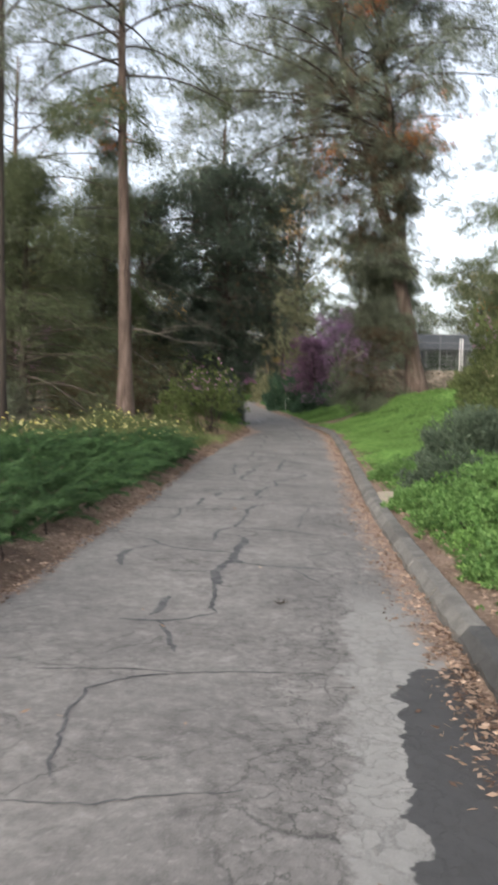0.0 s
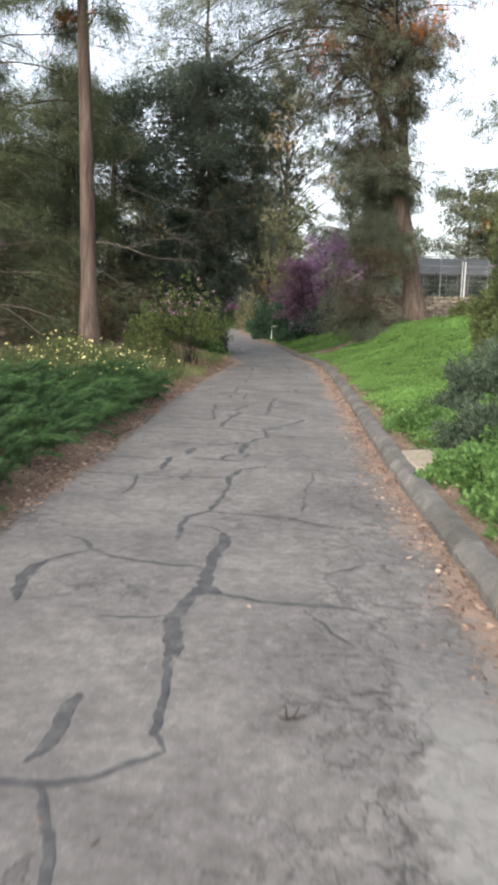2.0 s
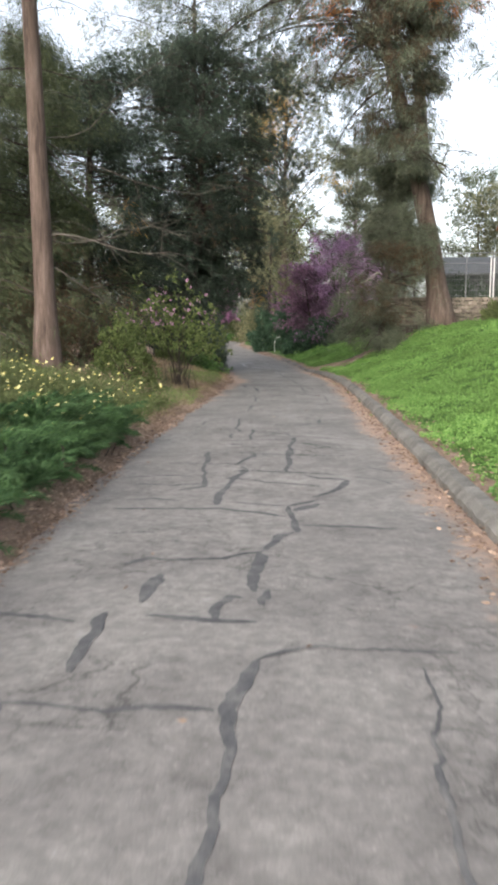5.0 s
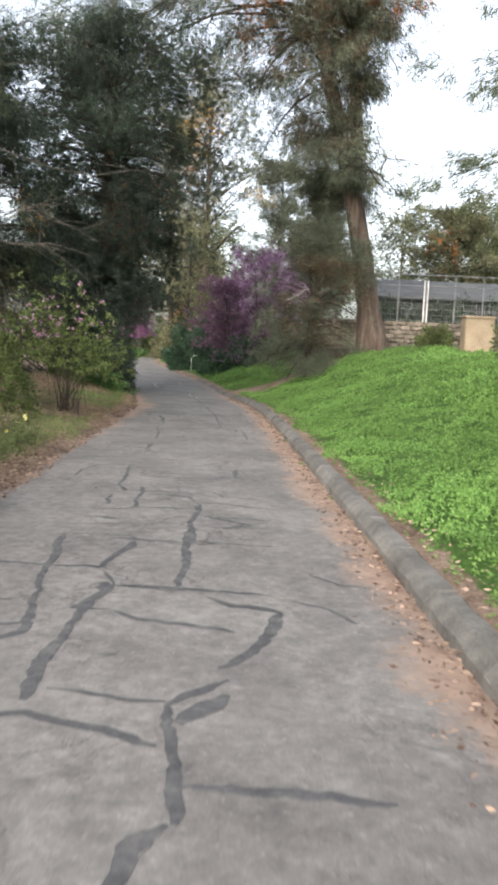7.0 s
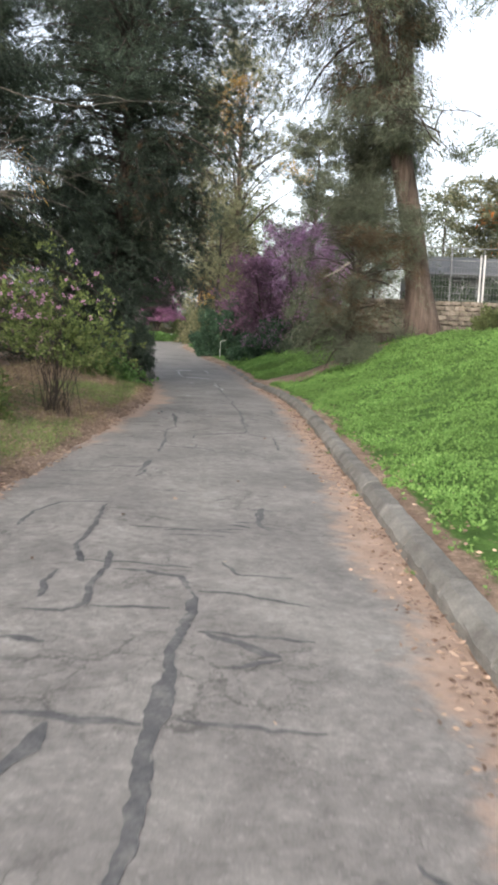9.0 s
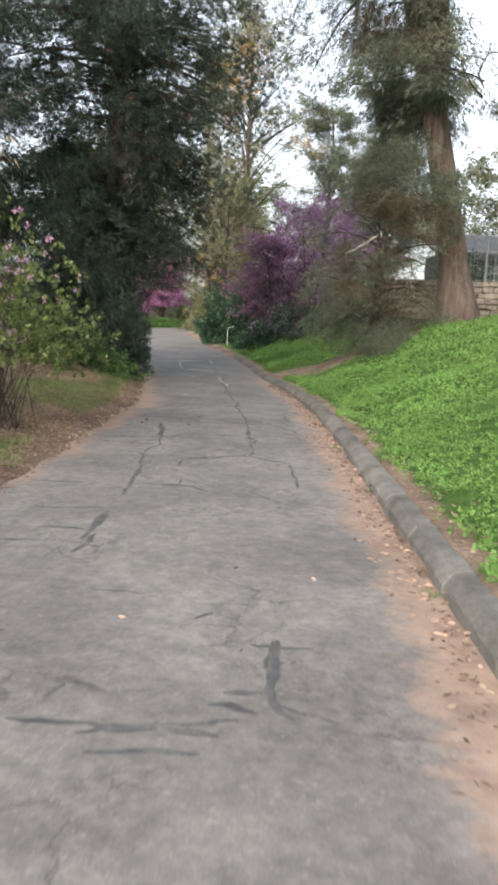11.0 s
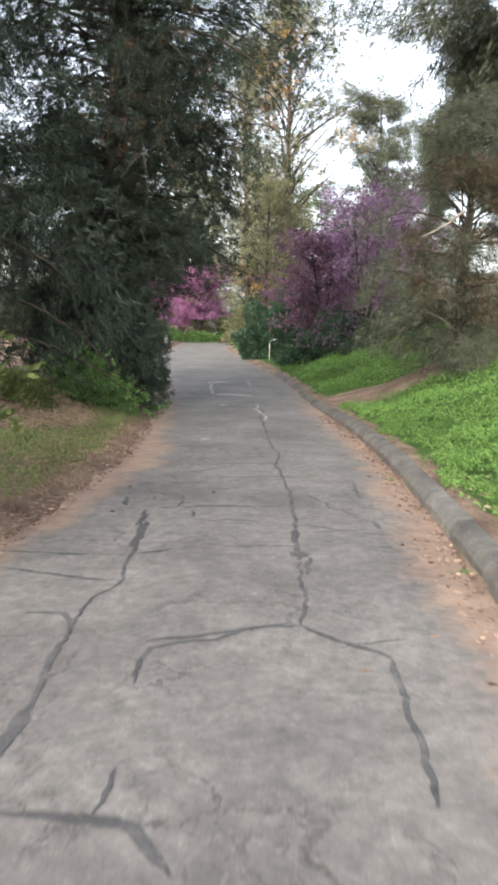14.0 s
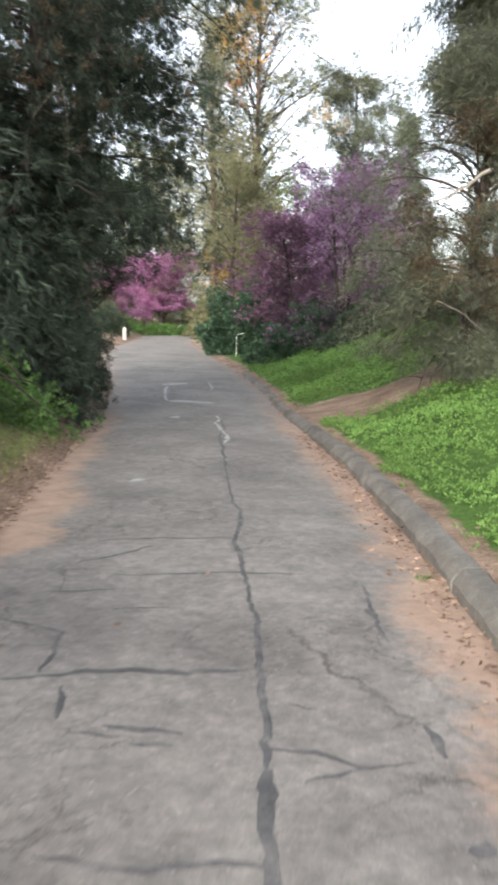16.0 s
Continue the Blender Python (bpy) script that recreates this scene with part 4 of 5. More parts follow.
def litter():
    rng = np.random.default_rng(85)
    P = []
    n = 8200
    y = rng.uniform(1, 20, n)
    s = np.abs(rng.normal(0.22, 0.19, n))
    P.append(np.stack([left_edge(y) - s + 0.12, y], 1))
    n = 5200
    y = 2 + 34 * rng.uniform(0, 1, n) ** 1.3
    s = np.abs(rng.normal(0, 0.13, n)) + 0.01
    P.append(np.stack([right_edge(y) - s, y], 1))
    n = 2200
    y = 3 + 27 * rng.uniform(0, 1, n) ** 1.8
    P.append(np.stack([right_edge(y) + 0.25 + np.abs(rng.normal(0, 0.2, n)), y], 1))
    n = 800
    y = rng.uniform(2.6, 5.4, n)
    P.append(np.stack([right_edge(y) - np.abs(rng.normal(0.02, 0.1, n)), y], 1))
    n = 26000
    y = rng.uniform(18.5, 36, n)
    P.append(np.stack([left_edge(y) - rng.uniform(-0.1, 2.6, n), y], 1))
    n = 260
    y = rng.uniform(1, 34, n)
    P.append(np.stack([left_edge(y) + rng.uniform(0.05, 0.95, n) * (right_edge(y) - left_edge(y)), y], 1)[rng.uniform(size=n) < 0.3])
    P = np.concatenate(P)
    x, y = P[:, 0], P[:, 1]
    on = (x < right_edge(y)) & (x > left_edge(y))
    z = np.where(on, path_z(x, y) + 0.012, height(x, y) + 0.032)
    Q = np.stack([x, y, z], 1)
    az = rng.uniform(0, 6.28, len(Q))
    D = np.stack([np.cos(az), np.sin(az), 0 * az], 1) * 3
    v, f = leaves(rng, Q, D, 1, 0.05, 0.019, 0.4)
    v[:, 2] = np.maximum(v[:, 2], np.repeat(z - 0.006, 4))
    tagged(new("leaf_litter", mesh_of("leaf_litter", v, f, LITTER)), "dry brown leaves gathered along the path's edges", "leaves", kind="stuff")


juniper_bed()
flower_bed()
lawn()
weeds()
verge_grass()
litter()


# ---- dead branches ----
def dead_branches(name, label, x, y, z, seed, n, length, az0, up, sag, r, material, forks=4):
    rng = np.random.default_rng(seed)
    top = base_at(name, x, y, z, label, "branch")
    tubes = []
    for i in range(n):
        b = bend(rng, (0, 0, rng.normal() * 0.25), az0 + rng.normal() * 0.45, up + rng.normal() * 14, length * rng.uniform(0.6, 1.1), sag + rng.normal() * 15, 8, 0.17)
        tubes.append(tube(b, np.linspace(r, r * 0.3, 9), 5))
        for j in range(forks):
            p = b[rng.integers(3, 8)]
            c = bend(rng, p, az0 + rng.normal() * 0.9, rng.normal() * 30, length * rng.uniform(0.12, 0.35), -sag * 0.8, 5, 0.12)
            tubes.append(tube(c, np.linspace(r * 0.5, r * 0.2, 6), 4))
    v, f = joined(tubes)
    part("bough", mesh_of("bough", v, f, material, True), top)


dead_branches("dead_bough", "bare curving grey dead twigs reaching from a conifer", -6.1, 22.7, 4.7, 91, 5, 5.2, 0.95, -8, -30, 0.013, GREYWOOD)
dead_branches("dead_bough", "bare curving grey dead twigs of the slender pine", -6.1, 22.6, 3.2, 92, 5, 3.0, 0.6, -12, -25, 0.014, GREYWOOD)
dead_branches("dead_bough", "bleached broken branch hanging in the weeping conifer", 0.8, 34.7, 2.95, 93, 1, 1.05, 3.3, -42, 6, 0.026, DEADWOOD, 0)
dead_branches("dead_bough", "bleached thin dead twigs low in the weeping conifer", 0.2, 34.4, 1.9, 94, 2, 0.9, -0.4, -10, 20, 0.012, GREYWOOD)
dead_branches("dead_bough", "bare arching bough of the old conifer", 3.0, 35.6, 6.4, 95, 3, 3.4, 3.6, 5, 75, 0.02, BARK_DARK)
dead_branches("dead_bough", "pale dead twigs hanging down in the dark conifer", -4.3, 34.6, 4.4, 96, 2, 1.3, -1.8, -50, 45, 0.008, GREYWOOD)


# ---- fence, wall, shed ----
def block(rng, sx, sy, sz, bevel, rough=0.0):
    bm = bmesh.new()
    bmesh.ops.create_cube(bm, size=1.0)
    bmesh.ops.scale(bm, vec=(sx, sy, sz), verts=bm.verts)
    if bevel:
        bmesh.ops.bevel(bm, geom=list(bm.edges), offset=bevel, segments=1, affect="EDGES")
    if rough:
        for v in bm.verts:
            v.co += Vector(rng.normal(size=3) * rough)
    return bm


def block_mesh(name, bm, material):
    me = bpy.data.meshes.new(name)
    bm.to_mesh(me)
    bm.free()
    me.materials.append(material)
    return me


def stone_wall():
    rng = np.random.default_rng(97)
    x0, x1, y = 1.4, 13.0, 39.4
    core = block_mesh("wall_core", block(rng, x1 - x0, 0.42, 1.6, 0), MORTAR)
    wall = new("wall_stone", core)
    wall.location = ((x0 + x1) / 2, y, 1.75)
    tagged(wall, "dry rubble retaining wall of pale brown stones", "wall", kind="structure")
    kinds = [block_mesh("stone", block(rng, a, 0.16, b, 0.02, 0.009), WALL_STONE) for a, b in ((0.3, 0.13), (0.24, 0.12), (0.36, 0.14), (0.2, 0.13), (0.28, 0.11))]
    z = 1.62
    while z < 2.55:
        x = x0 + rng.uniform(0, 0.2)
        while x < x1:
            kk = rng.integers(5)
            w = (0.3, 0.24, 0.36, 0.2, 0.28)[kk]
            s = new("stone", kinds[kk])
            s.parent = wall
            s.location = (x + w / 2 - wall.location.x, -0.24 + rng.normal() * 0.012, z - wall.location.z)
            s.rotation_euler = (rng.normal() * 0.05, rng.normal() * 0.05, rng.normal() * 0.04)
            x += w + 0.02
        z += 0.15


def box_part(name, parent, loc, size, material, bevel=0.01, rot=0.0, label=""):
    me = block_mesh(name, block(np.random.default_rng(1), *size, bevel), material)
    ob = part(name, me, parent, label)
    ob.location = loc
    ob.rotation_euler = (0, rot, 0)
    return ob


def wire(name, parent, a, b, r, material):
    v, f = tube(np.array([a, (np.array(a) + np.array(b)) / 2, b]), [r, r, r], 6)
    return part(name, mesh_of(name, v, f, material, True), parent)


def fence():
    top = base_at("fence", 3.6, 41.2, 1.9, "tall galvanised wire fence behind the stone wall", "fence")
    for i in range(9):
        wire("post", top, (i * 1.05, 0, -0.1), (i * 1.05, 0, 2.45), 0.025, STEEL)
    for i in (4, 4.25):
        wire("post", top, (i * 0.5, -0.05, -0.1), (i * 0.5, -0.05, 2.3), 0.028, WHITE_PAINT)
    for z in (2.1, 2.5):
        wire("rail", top, (-0.4, 0, z), (8.6, 0, z), 0.02, STEEL)
    for j in range(9):
        wire("wire", top, (0, 0.02, 0.2 + j * 0.21), (8.4, 0.02, 0.2 + j * 0.21), 0.006, STEEL)
    for j in range(84):
        wire("wire", top, (j * 0.1, 0.02, 0.1), (j * 0.1, 0.02, 2.1), 0.004, STEEL)


def shed():
    top = base_at("shed", 9.6, 48.5, 1.6, "grey-blue ribbed shed with a sloping sheet roof", "shed")
    box_part("wall", top, (0, 0, 1.2), (10.5, 4, 2.4), ROOF)
    for i in range(19):
        box_part("batten", top, (-5.1 + i * 0.567, -2.03, 1.2), (0.06, 0.06, 2.36), STEEL, 0.01)
    for x in (1.2, 3.4):
        w = box_part("window", top, (x, -2.06, 1.2), (0.9, 0.1, 0.8), WHITE_PAINT)
        box_part("pane", w, (0, -0.03, 0), (0.78, 0.06, 0.68), ROOF)
    roof = box_part("roof", top, (0, 0, 2.85), (11.2, 5, 0.12), ROOF)
    roof.rotation_euler = (radians(13), 0, 0)


def pillar():
    top = base_at("gate_pillar", 6.55, 37.2, 1.4, "tan rendered pillar at the end of the wall", "pillar")
    box_part("shaft", top, (0, 0, 0.55), (0.95, 0.6, 1.5), TAN_STONE, 0.04)
    box_part("cap", top, (0, 0, 1.33), (1.02, 0.68, 0.07), TAN_STONE, 0.02)


stone_wall()
fence()
shed()
pillar()


# ---- small things along the path ----
def marker():
    top = base_at("marker_post", -3.85, 54.9, float(height(np.array(-3.85), np.array(54.9))), "thin bent white metal marker post", "post")
    v, f = tube(np.array([(0, 0, -0.1), (0, 0, 0.4), (0.01, 0, 0.72), (0.06, 0, 0.8), (0.3, 0, 0.86)]), [0.012] * 5, 7)
    part("rod", mesh_of("rod", v, f, WHITE_PAINT, True), top)


def bollard():
    x, y = -10.6, 66.5
    top = base_at("bollard", x, y, float(height(np.array(x), np.array(y))), "short pale concrete bollard by the bend", "bollard")
    v, f = tube(np.array([(0, 0, -0.1), (0, 0, 0.5), (0, 0, 0.6), (0, 0, 0.64)]), [0.11, 0.1, 0.08, 0.02], 14)
    part("shaft", mesh_of("shaft", v, f, PLASTER, True), top)
    sign = base_at("sign", -9.2, 76.0, float(height(np.array(-9.2), np.array(76.0))), "small white plant sign by the pink tree", "sign")
    box_part("plate", sign, (0, 0, 0.4), (0.28, 0.02, 0.3), WHITE_PAINT, 0.004)
    wire("stake", sign, (0, 0.02, -0.1), (0, 0.02, 0.4), 0.012, STEEL)


def slab():
    x, y = 0.66, 10.9
    ob = new("slab", block_mesh("slab", block(np.random.default_rng(5), 0.42, 1.0, 0.1, 0.02, 0.006), SANDSTONE))
    ob.location, ob.rotation_euler = (x, y, 0.09), (0, -0.08, 0.05)
    tagged(ob, "pale sandy concrete slab set behind the kerb", "slab")


def twig_and_tufts():
    rng = np.random.default_rng(60)
    x, y = -0.48, 5.7
    top = base_at("twig", x, y, float(path_z(x, y)) + 0.01, "small dry forked twig lying on the asphalt", "twig")
    for k in range(4):
        v, f = tube(bend(rng, (0, 0, 0), rng.uniform(0, 6.28), 25, 0.07, 20, 5, 0.2), np.linspace(0.005, 0.002, 6), 5)
        part("stalk", mesh_of("stalk", v, f, BARK_DARK, True), top)
    for i, (x, y) in enumerate([(-0.2, 23.7), (-0.14, 21.0), (-0.38, 26.2), (0.0, 18.6), (-0.62, 29.2)]):
        t = base_at("grass_tuft", x, y, float(path_z(x, y)), "small green weed tuft growing at the kerb joint", "weeds", "weed tufts at the kerb")
        P = np.concatenate([rng.normal(size=(26, 2)) * 0.03, np.zeros((26, 1))], 1)
        v, f = blades(rng, P, np.tile([[0, 0, 0.9]], (26, 1)), 3, 0.036, 0.006, 0.5, 0, 0.1)
        tagged(part("blade_mass", mesh_of("blade_mass", v, f, WEED), t), kind="stuff")


marker()
bollard()
slab()
twig_and_tufts()


# ---- sealed cracks and scuffed paint on the asphalt ----
ROAD = bpy.data.objects["road"]
CRACK_RNG = np.random.default_rng(99)


def strip(name, nodes, w, material, lift):
    """A ragged flat strip poured along a jittered line."""
    rng = CRACK_RNG
    q = [np.array(nodes[0], dtype=float)]
    for a, b in zip(nodes[:-1], nodes[1:]):
        a, b = np.array(a), np.array(b)
        n = max(3, int(np.linalg.norm(b - a) / 0.035))
        d = (b - a) / np.linalg.norm(b - a)
        side = np.array([-d[1], d[0]])
        drift = rng.normal(0, 0.007, n).cumsum()
        drift -= np.linspace(0, drift[-1], n)
        for i in range(n):
            q.append(a + (b - a) * (i + 1) / n + side * drift[i])
    q = np.array(q)
    d = unit(np.gradient(q, axis=0))
    side = np.stack([-d[:, 1], d[:, 0]], 1)
    m = len(q)
    wob = rng.uniform(0.9, 1.1, m) * (1 + 0.38 * np.interp(np.arange(m), np.arange(0, m + 14, 12), rng.uniform(-1, 1.1, len(np.arange(0, m + 14, 12)))))
    half = (w * 0.5 * wob * np.minimum(1, 0.35 + 0.65 * np.minimum(np.arange(m), np.arange(m)[::-1]) / 3.0))[:, None]
    off = rng.normal(0, 0.03, (m, 1)) * w
    cols = [q + side * (half + off), q, q - side * (half - off)]
    v = np.concatenate([np.column_stack([c, path_z(c[:, 0], c[:, 1]) + (lift if i == 1 else lift * 0.6)]) for i, c in enumerate(cols)])
    i = np.arange(m - 1)
    f = np.concatenate([np.stack([i, i + 1, i + 1 + m, i + m], 1), np.stack([i + m, i + m + 1, i + 1 + 2 * m, i + 2 * m], 1)])
    part(name, mesh_of(name, v, f, material, True), ROAD)


def crack(*nodes, w):
    strip("tar_seal", nodes, w, TAR, 0.006)


crack((-1.68, 4.17), (-1.27, 4.25), (-0.87, 4.25), (-0.66, 4.31), (-0.18, 4.35), w=0.014)
crack((-0.87, 4.25), (-1.14, 4.14), (-1.32, 3.94), (-1.31, 3.65), (-1.23, 3.24), (-1.16, 3.00), w=0.018)
crack((-1.28, 2.81), (-0.96, 2.82), (-0.76, 2.91), (-0.41, 3.01), w=0.012)
crack((-0.99, 6.22), (-1.04, 6.42), (-1.09, 6.67), (-1.06, 6.84), (-1.05, 7.04), w=0.060)
crack((-1.05, 7.00), (-0.99, 7.12), (-0.90, 7.04), w=0.130)
crack((-0.98, 7.08), (-1.02, 7.45), (-1.03, 7.73), (-1.00, 8.00), (-1.04, 8.30), w=0.075)
crack((-1.04, 8.30), (-1.15, 8.44), (-1.31, 8.46), w=0.030)
crack((-1.31, 8.00), (-1.36, 8.44), (-1.35, 8.72), (-1.22, 8.94), w=0.045)
crack((-1.22, 8.94), (-1.20, 9.56), (-1.22, 10.26), (-1.16, 10.64), w=0.050)
crack((-1.16, 10.64), (-0.89, 10.82), (-0.30, 10.81), w=0.030)
crack((-1.22, 8.89), (-0.88, 8.85), (-0.62, 8.80), (-0.40, 8.65), (-0.22, 8.55), w=0.030)
crack((-1.07, 7.49), (-1.27, 7.49), (-1.45, 7.53), (-1.62, 7.58), (-1.76, 7.69), (-1.87, 7.87), (-2.06, 8.00), w=0.035)
crack((-1.51, 6.63), (-1.34, 6.63), (-1.21, 6.64), (-1.10, 6.69), w=0.030)
crack((-0.90, 7.03), (-0.74, 6.98), (-0.52, 6.95), (-0.35, 6.95), (-0.18, 6.92), w=0.035)
crack((-0.34, 7.52), (-0.21, 7.62), (-0.10, 7.74), w=0.030)
crack((-2.64, 10.26), (-2.12, 10.15), (-1.61, 10.16), (-1.28, 10.17), w=0.042)
crack((-2.76, 11.20), (-2.37, 11.09), (-2.06, 11.01), w=0.035)
crack((-1.91, 10.45), (-1.94, 10.81), (-1.95, 11.14), w=0.060)
crack((-2.02, 9.33), (-2.02, 9.83), (-2.08, 10.15), w=0.030)
crack((-0.48, 10.63), (-0.51, 9.64), (-0.54, 9.02), w=0.020)
crack((-0.45, 6.87), (-0.32, 6.58), (-0.21, 6.43), w=0.020)
crack((-2.06, 11.93), (-1.94, 12.09), (-1.68, 12.11), (-1.49, 12.15), (-1.37, 12.30), (-1.26, 12.37), w=0.052)
crack((-1.29, 12.32), (-1.27, 11.99), (-1.28, 11.78), (-1.25, 11.53), w=0.070)
crack((-1.18, 11.57), (-1.19, 11.44), (-1.20, 11.32), w=0.070)
crack((-1.30, 11.43), (-1.37, 11.44), (-1.40, 11.33), (-1.42, 11.19), (-1.40, 11.07), w=0.075)
crack((-1.74, 11.11), (-1.58, 11.09), (-1.43, 11.08), (-1.20, 11.08), w=0.050)
crack((-1.80, 11.77), (-1.82, 11.56), (-1.81, 11.29), w=0.070)
crack((-1.26, 12.37), (-1.23, 12.54), (-1.20, 12.75), (-1.10, 12.87), w=0.052)
crack((-1.22, 12.69), (-1.12, 12.84), w=0.080)
crack((-1.08, 12.87), (-1.10, 13.15), (-1.14, 13.43), (-1.18, 13.68), w=0.060)
crack((-2.53, 13.49), (-2.02, 13.53), (-1.70, 13.56), (-1.47, 13.47), (-1.18, 13.34), w=0.050)
crack((-1.09, 13.07), (-0.88, 13.07), (-0.63, 13.05), (-0.38, 13.02), w=0.046)
crack((-1.12, 13.51), (-0.94, 13.79), w=0.080)
crack((-1.18, 13.70), (-1.40, 13.73), (-1.68, 13.79), w=0.039)
crack((-1.75, 13.67), (-1.77, 14.17), (-1.74, 14.70), (-1.64, 15.26), w=0.050)
crack((-2.54, 15.68), (-2.06, 15.61), (-1.73, 15.61), w=0.033)
crack((-2.14, 14.26), (-1.95, 14.43), (-2.11, 15.51), (-2.21, 16.51), w=0.050)
crack((-2.63, 14.58), (-2.25, 14.47), (-1.95, 14.56), w=0.052)
crack((-2.51, 13.84), (-2.32, 13.90), (-2.05, 13.81), w=0.045)
crack((-2.78, 14.91), (-2.45, 14.96), (-2.14, 14.91), w=0.039)
crack((-2.08, 18.42), (-1.35, 18.37), w=0.029)
crack((-2.35, 12.69), (-2.19, 12.71), (-2.04, 12.74), w=0.033)
crack((-1.25, 15.56), (-1.26, 15.85), (-1.29, 16.16), (-1.30, 16.46), (-1.30, 16.94), (-1.28, 17.42), (-1.28, 17.85), w=0.060)
crack((-1.28, 16.41), (-1.29, 16.62), (-1.29, 16.89), w=0.090)
crack((-1.85, 16.43), (-1.69, 16.44), (-1.50, 16.42), (-1.33, 16.41), w=0.050)
crack((-1.67, 16.37), (-1.67, 16.19), (-1.72, 16.06), w=0.060)
crack((-1.21, 16.47), (-1.03, 16.45), (-0.86, 16.42), (-0.66, 16.43), w=0.046)
crack((-1.22, 17.35), (-1.02, 17.24), (-0.89, 17.12), (-0.82, 17.10), w=0.060)
crack((-1.06, 16.95), (-0.82, 17.07), w=0.052)
crack((-1.22, 17.35), (-0.98, 17.32), (-0.66, 17.29), w=0.039)
crack((-1.28, 17.85), (-1.40, 18.18), (-1.61, 18.26), (-1.81, 18.26), w=0.039)
crack((-1.28, 17.94), (-1.03, 17.93), (-0.67, 17.80), w=0.039)
crack((-1.80, 17.63), (-1.59, 17.64), (-1.39, 17.65), w=0.046)
crack((-2.12, 17.54), (-1.92, 17.53), (-1.83, 17.67), (-1.87, 17.90), (-1.85, 18.28), (-1.91, 18.64), w=0.039)
crack((-2.00, 18.37), (-2.15, 18.74), (-2.16, 19.20), (-2.22, 20.05), w=0.039)
crack((-2.10, 17.16), (-1.89, 17.13), w=0.060)
crack((-2.10, 17.72), (-2.15, 18.00), (-2.13, 18.23), w=0.039)
crack((-2.70, 19.26), (-2.72, 19.72), (-2.59, 20.07), (-2.19, 20.12), w=0.033)
crack((-1.91, 19.33), (-1.50, 19.33), (-1.10, 19.45), w=0.033)
crack((-1.59, 19.14), (-1.21, 19.19), w=0.029)
crack((-1.18, 18.52), (-1.08, 18.29), (-0.75, 18.29), w=0.033)
crack((-3.17, 21.61), (-2.44, 21.64), w=0.029)
crack((-2.91, 20.89), (-2.59, 20.83), w=0.029)
crack((-2.25, 21.69), (-2.23, 22.25), w=0.046)
crack((-0.99, 20.21), (-0.98, 19.61), (-0.73, 19.48), w=0.026)
crack((-1.65, 19.26), (-1.52, 19.30), (-1.39, 19.34), (-1.38, 19.38), w=0.050)
crack((-1.36, 19.34), (-1.25, 19.33), (-1.16, 19.32), w=0.070)
crack((-1.22, 19.55), (-1.11, 19.54), (-1.04, 19.51), w=0.050)
crack((-1.17, 19.66), (-1.02, 19.68), w=0.052)
crack((-0.97, 20.21), (-0.98, 20.00), (-1.00, 19.73), (-0.98, 19.61), (-0.95, 19.53), (-0.89, 19.48), w=0.045)
crack((-1.09, 20.15), (-0.97, 20.14), (-0.81, 20.14), w=0.033)
crack((-1.37, 20.41), (-1.29, 20.50), w=0.050)
crack((-1.95, 20.73), (-1.66, 20.71), w=0.033)
crack((-2.23, 21.37), (-2.18, 21.61), (-2.19, 21.82), w=0.045)
crack((-2.25, 21.98), (-2.23, 22.44), w=0.045)
crack((-2.62, 21.97), (-2.27, 21.92), w=0.052)
crack((-2.81, 22.53), (-2.29, 22.54), w=0.026)
crack((-2.25, 22.98), (-2.27, 23.44), (-2.31, 23.98), w=0.039)
crack((-3.16, 23.52), (-2.65, 23.43), w=0.033)
crack((-2.09, 23.44), (-1.79, 23.45), (-1.59, 23.22), w=0.026)
crack((-2.03, 24.82), (-1.37, 25.13), w=0.026)
crack((-2.27, 23.74), (-2.31, 24.06), (-2.40, 24.64), (-2.44, 25.06), (-2.46, 25.40), (-2.39, 25.60), w=0.030)
crack((-2.29, 23.89), (-2.32, 24.10), w=0.055)
crack((-2.40, 24.57), (-2.39, 24.70), w=0.055)
crack((-2.49, 26.43), (-2.57, 27.14), w=0.050)
crack((-2.73, 25.16), (-2.54, 25.17), (-2.43, 24.98), w=0.030)
crack((-3.35, 26.32), (-2.91, 26.27), (-2.50, 26.26), w=0.030)
crack((-3.19, 25.95), (-2.79, 25.82), (-2.46, 25.72), w=0.030)
crack((-1.97, 24.37), (-2.00, 24.59), (-1.99, 24.75), (-1.89, 24.82), (-1.71, 24.87), (-1.57, 25.03), (-1.32, 25.10), w=0.028)
crack((-1.32, 25.10), (-1.32, 25.54), (-1.37, 26.18), w=0.025)
crack((-0.91, 24.75), (-0.89, 24.42), (-0.86, 24.10), (-0.85, 23.84), (-0.85, 23.65), w=0.030)
crack((-1.14, 24.85), (-0.83, 25.00), w=0.020)
crack((-2.14, 23.44), (-1.87, 23.44), (-1.75, 23.43), (-1.68, 23.34), (-1.62, 23.29), w=0.035)
crack((-1.87, 23.46), (-1.86, 23.62), (-1.87, 23.72), w=0.025)
crack((-1.45, 26.37), (-1.39, 26.36), (-1.32, 26.34), w=0.170)
crack((-1.32, 26.29), (-1.32, 26.07), (-1.32, 25.91), w=0.030)
crack((-1.44, 27.03), (-1.41, 26.59), (-1.38, 26.22), w=0.050)
crack((-2.48, 26.49), (-2.53, 26.71), w=0.035)
crack((-2.60, 27.01), (-2.62, 27.33), (-2.65, 27.55), w=0.035)
crack((-2.85, 27.70), (-2.95, 28.06), w=0.045)
crack((-3.03, 28.37), (-3.04, 28.62), w=0.045)
crack((-2.44, 26.29), (-2.31, 26.32), (-2.22, 26.39), w=0.050)
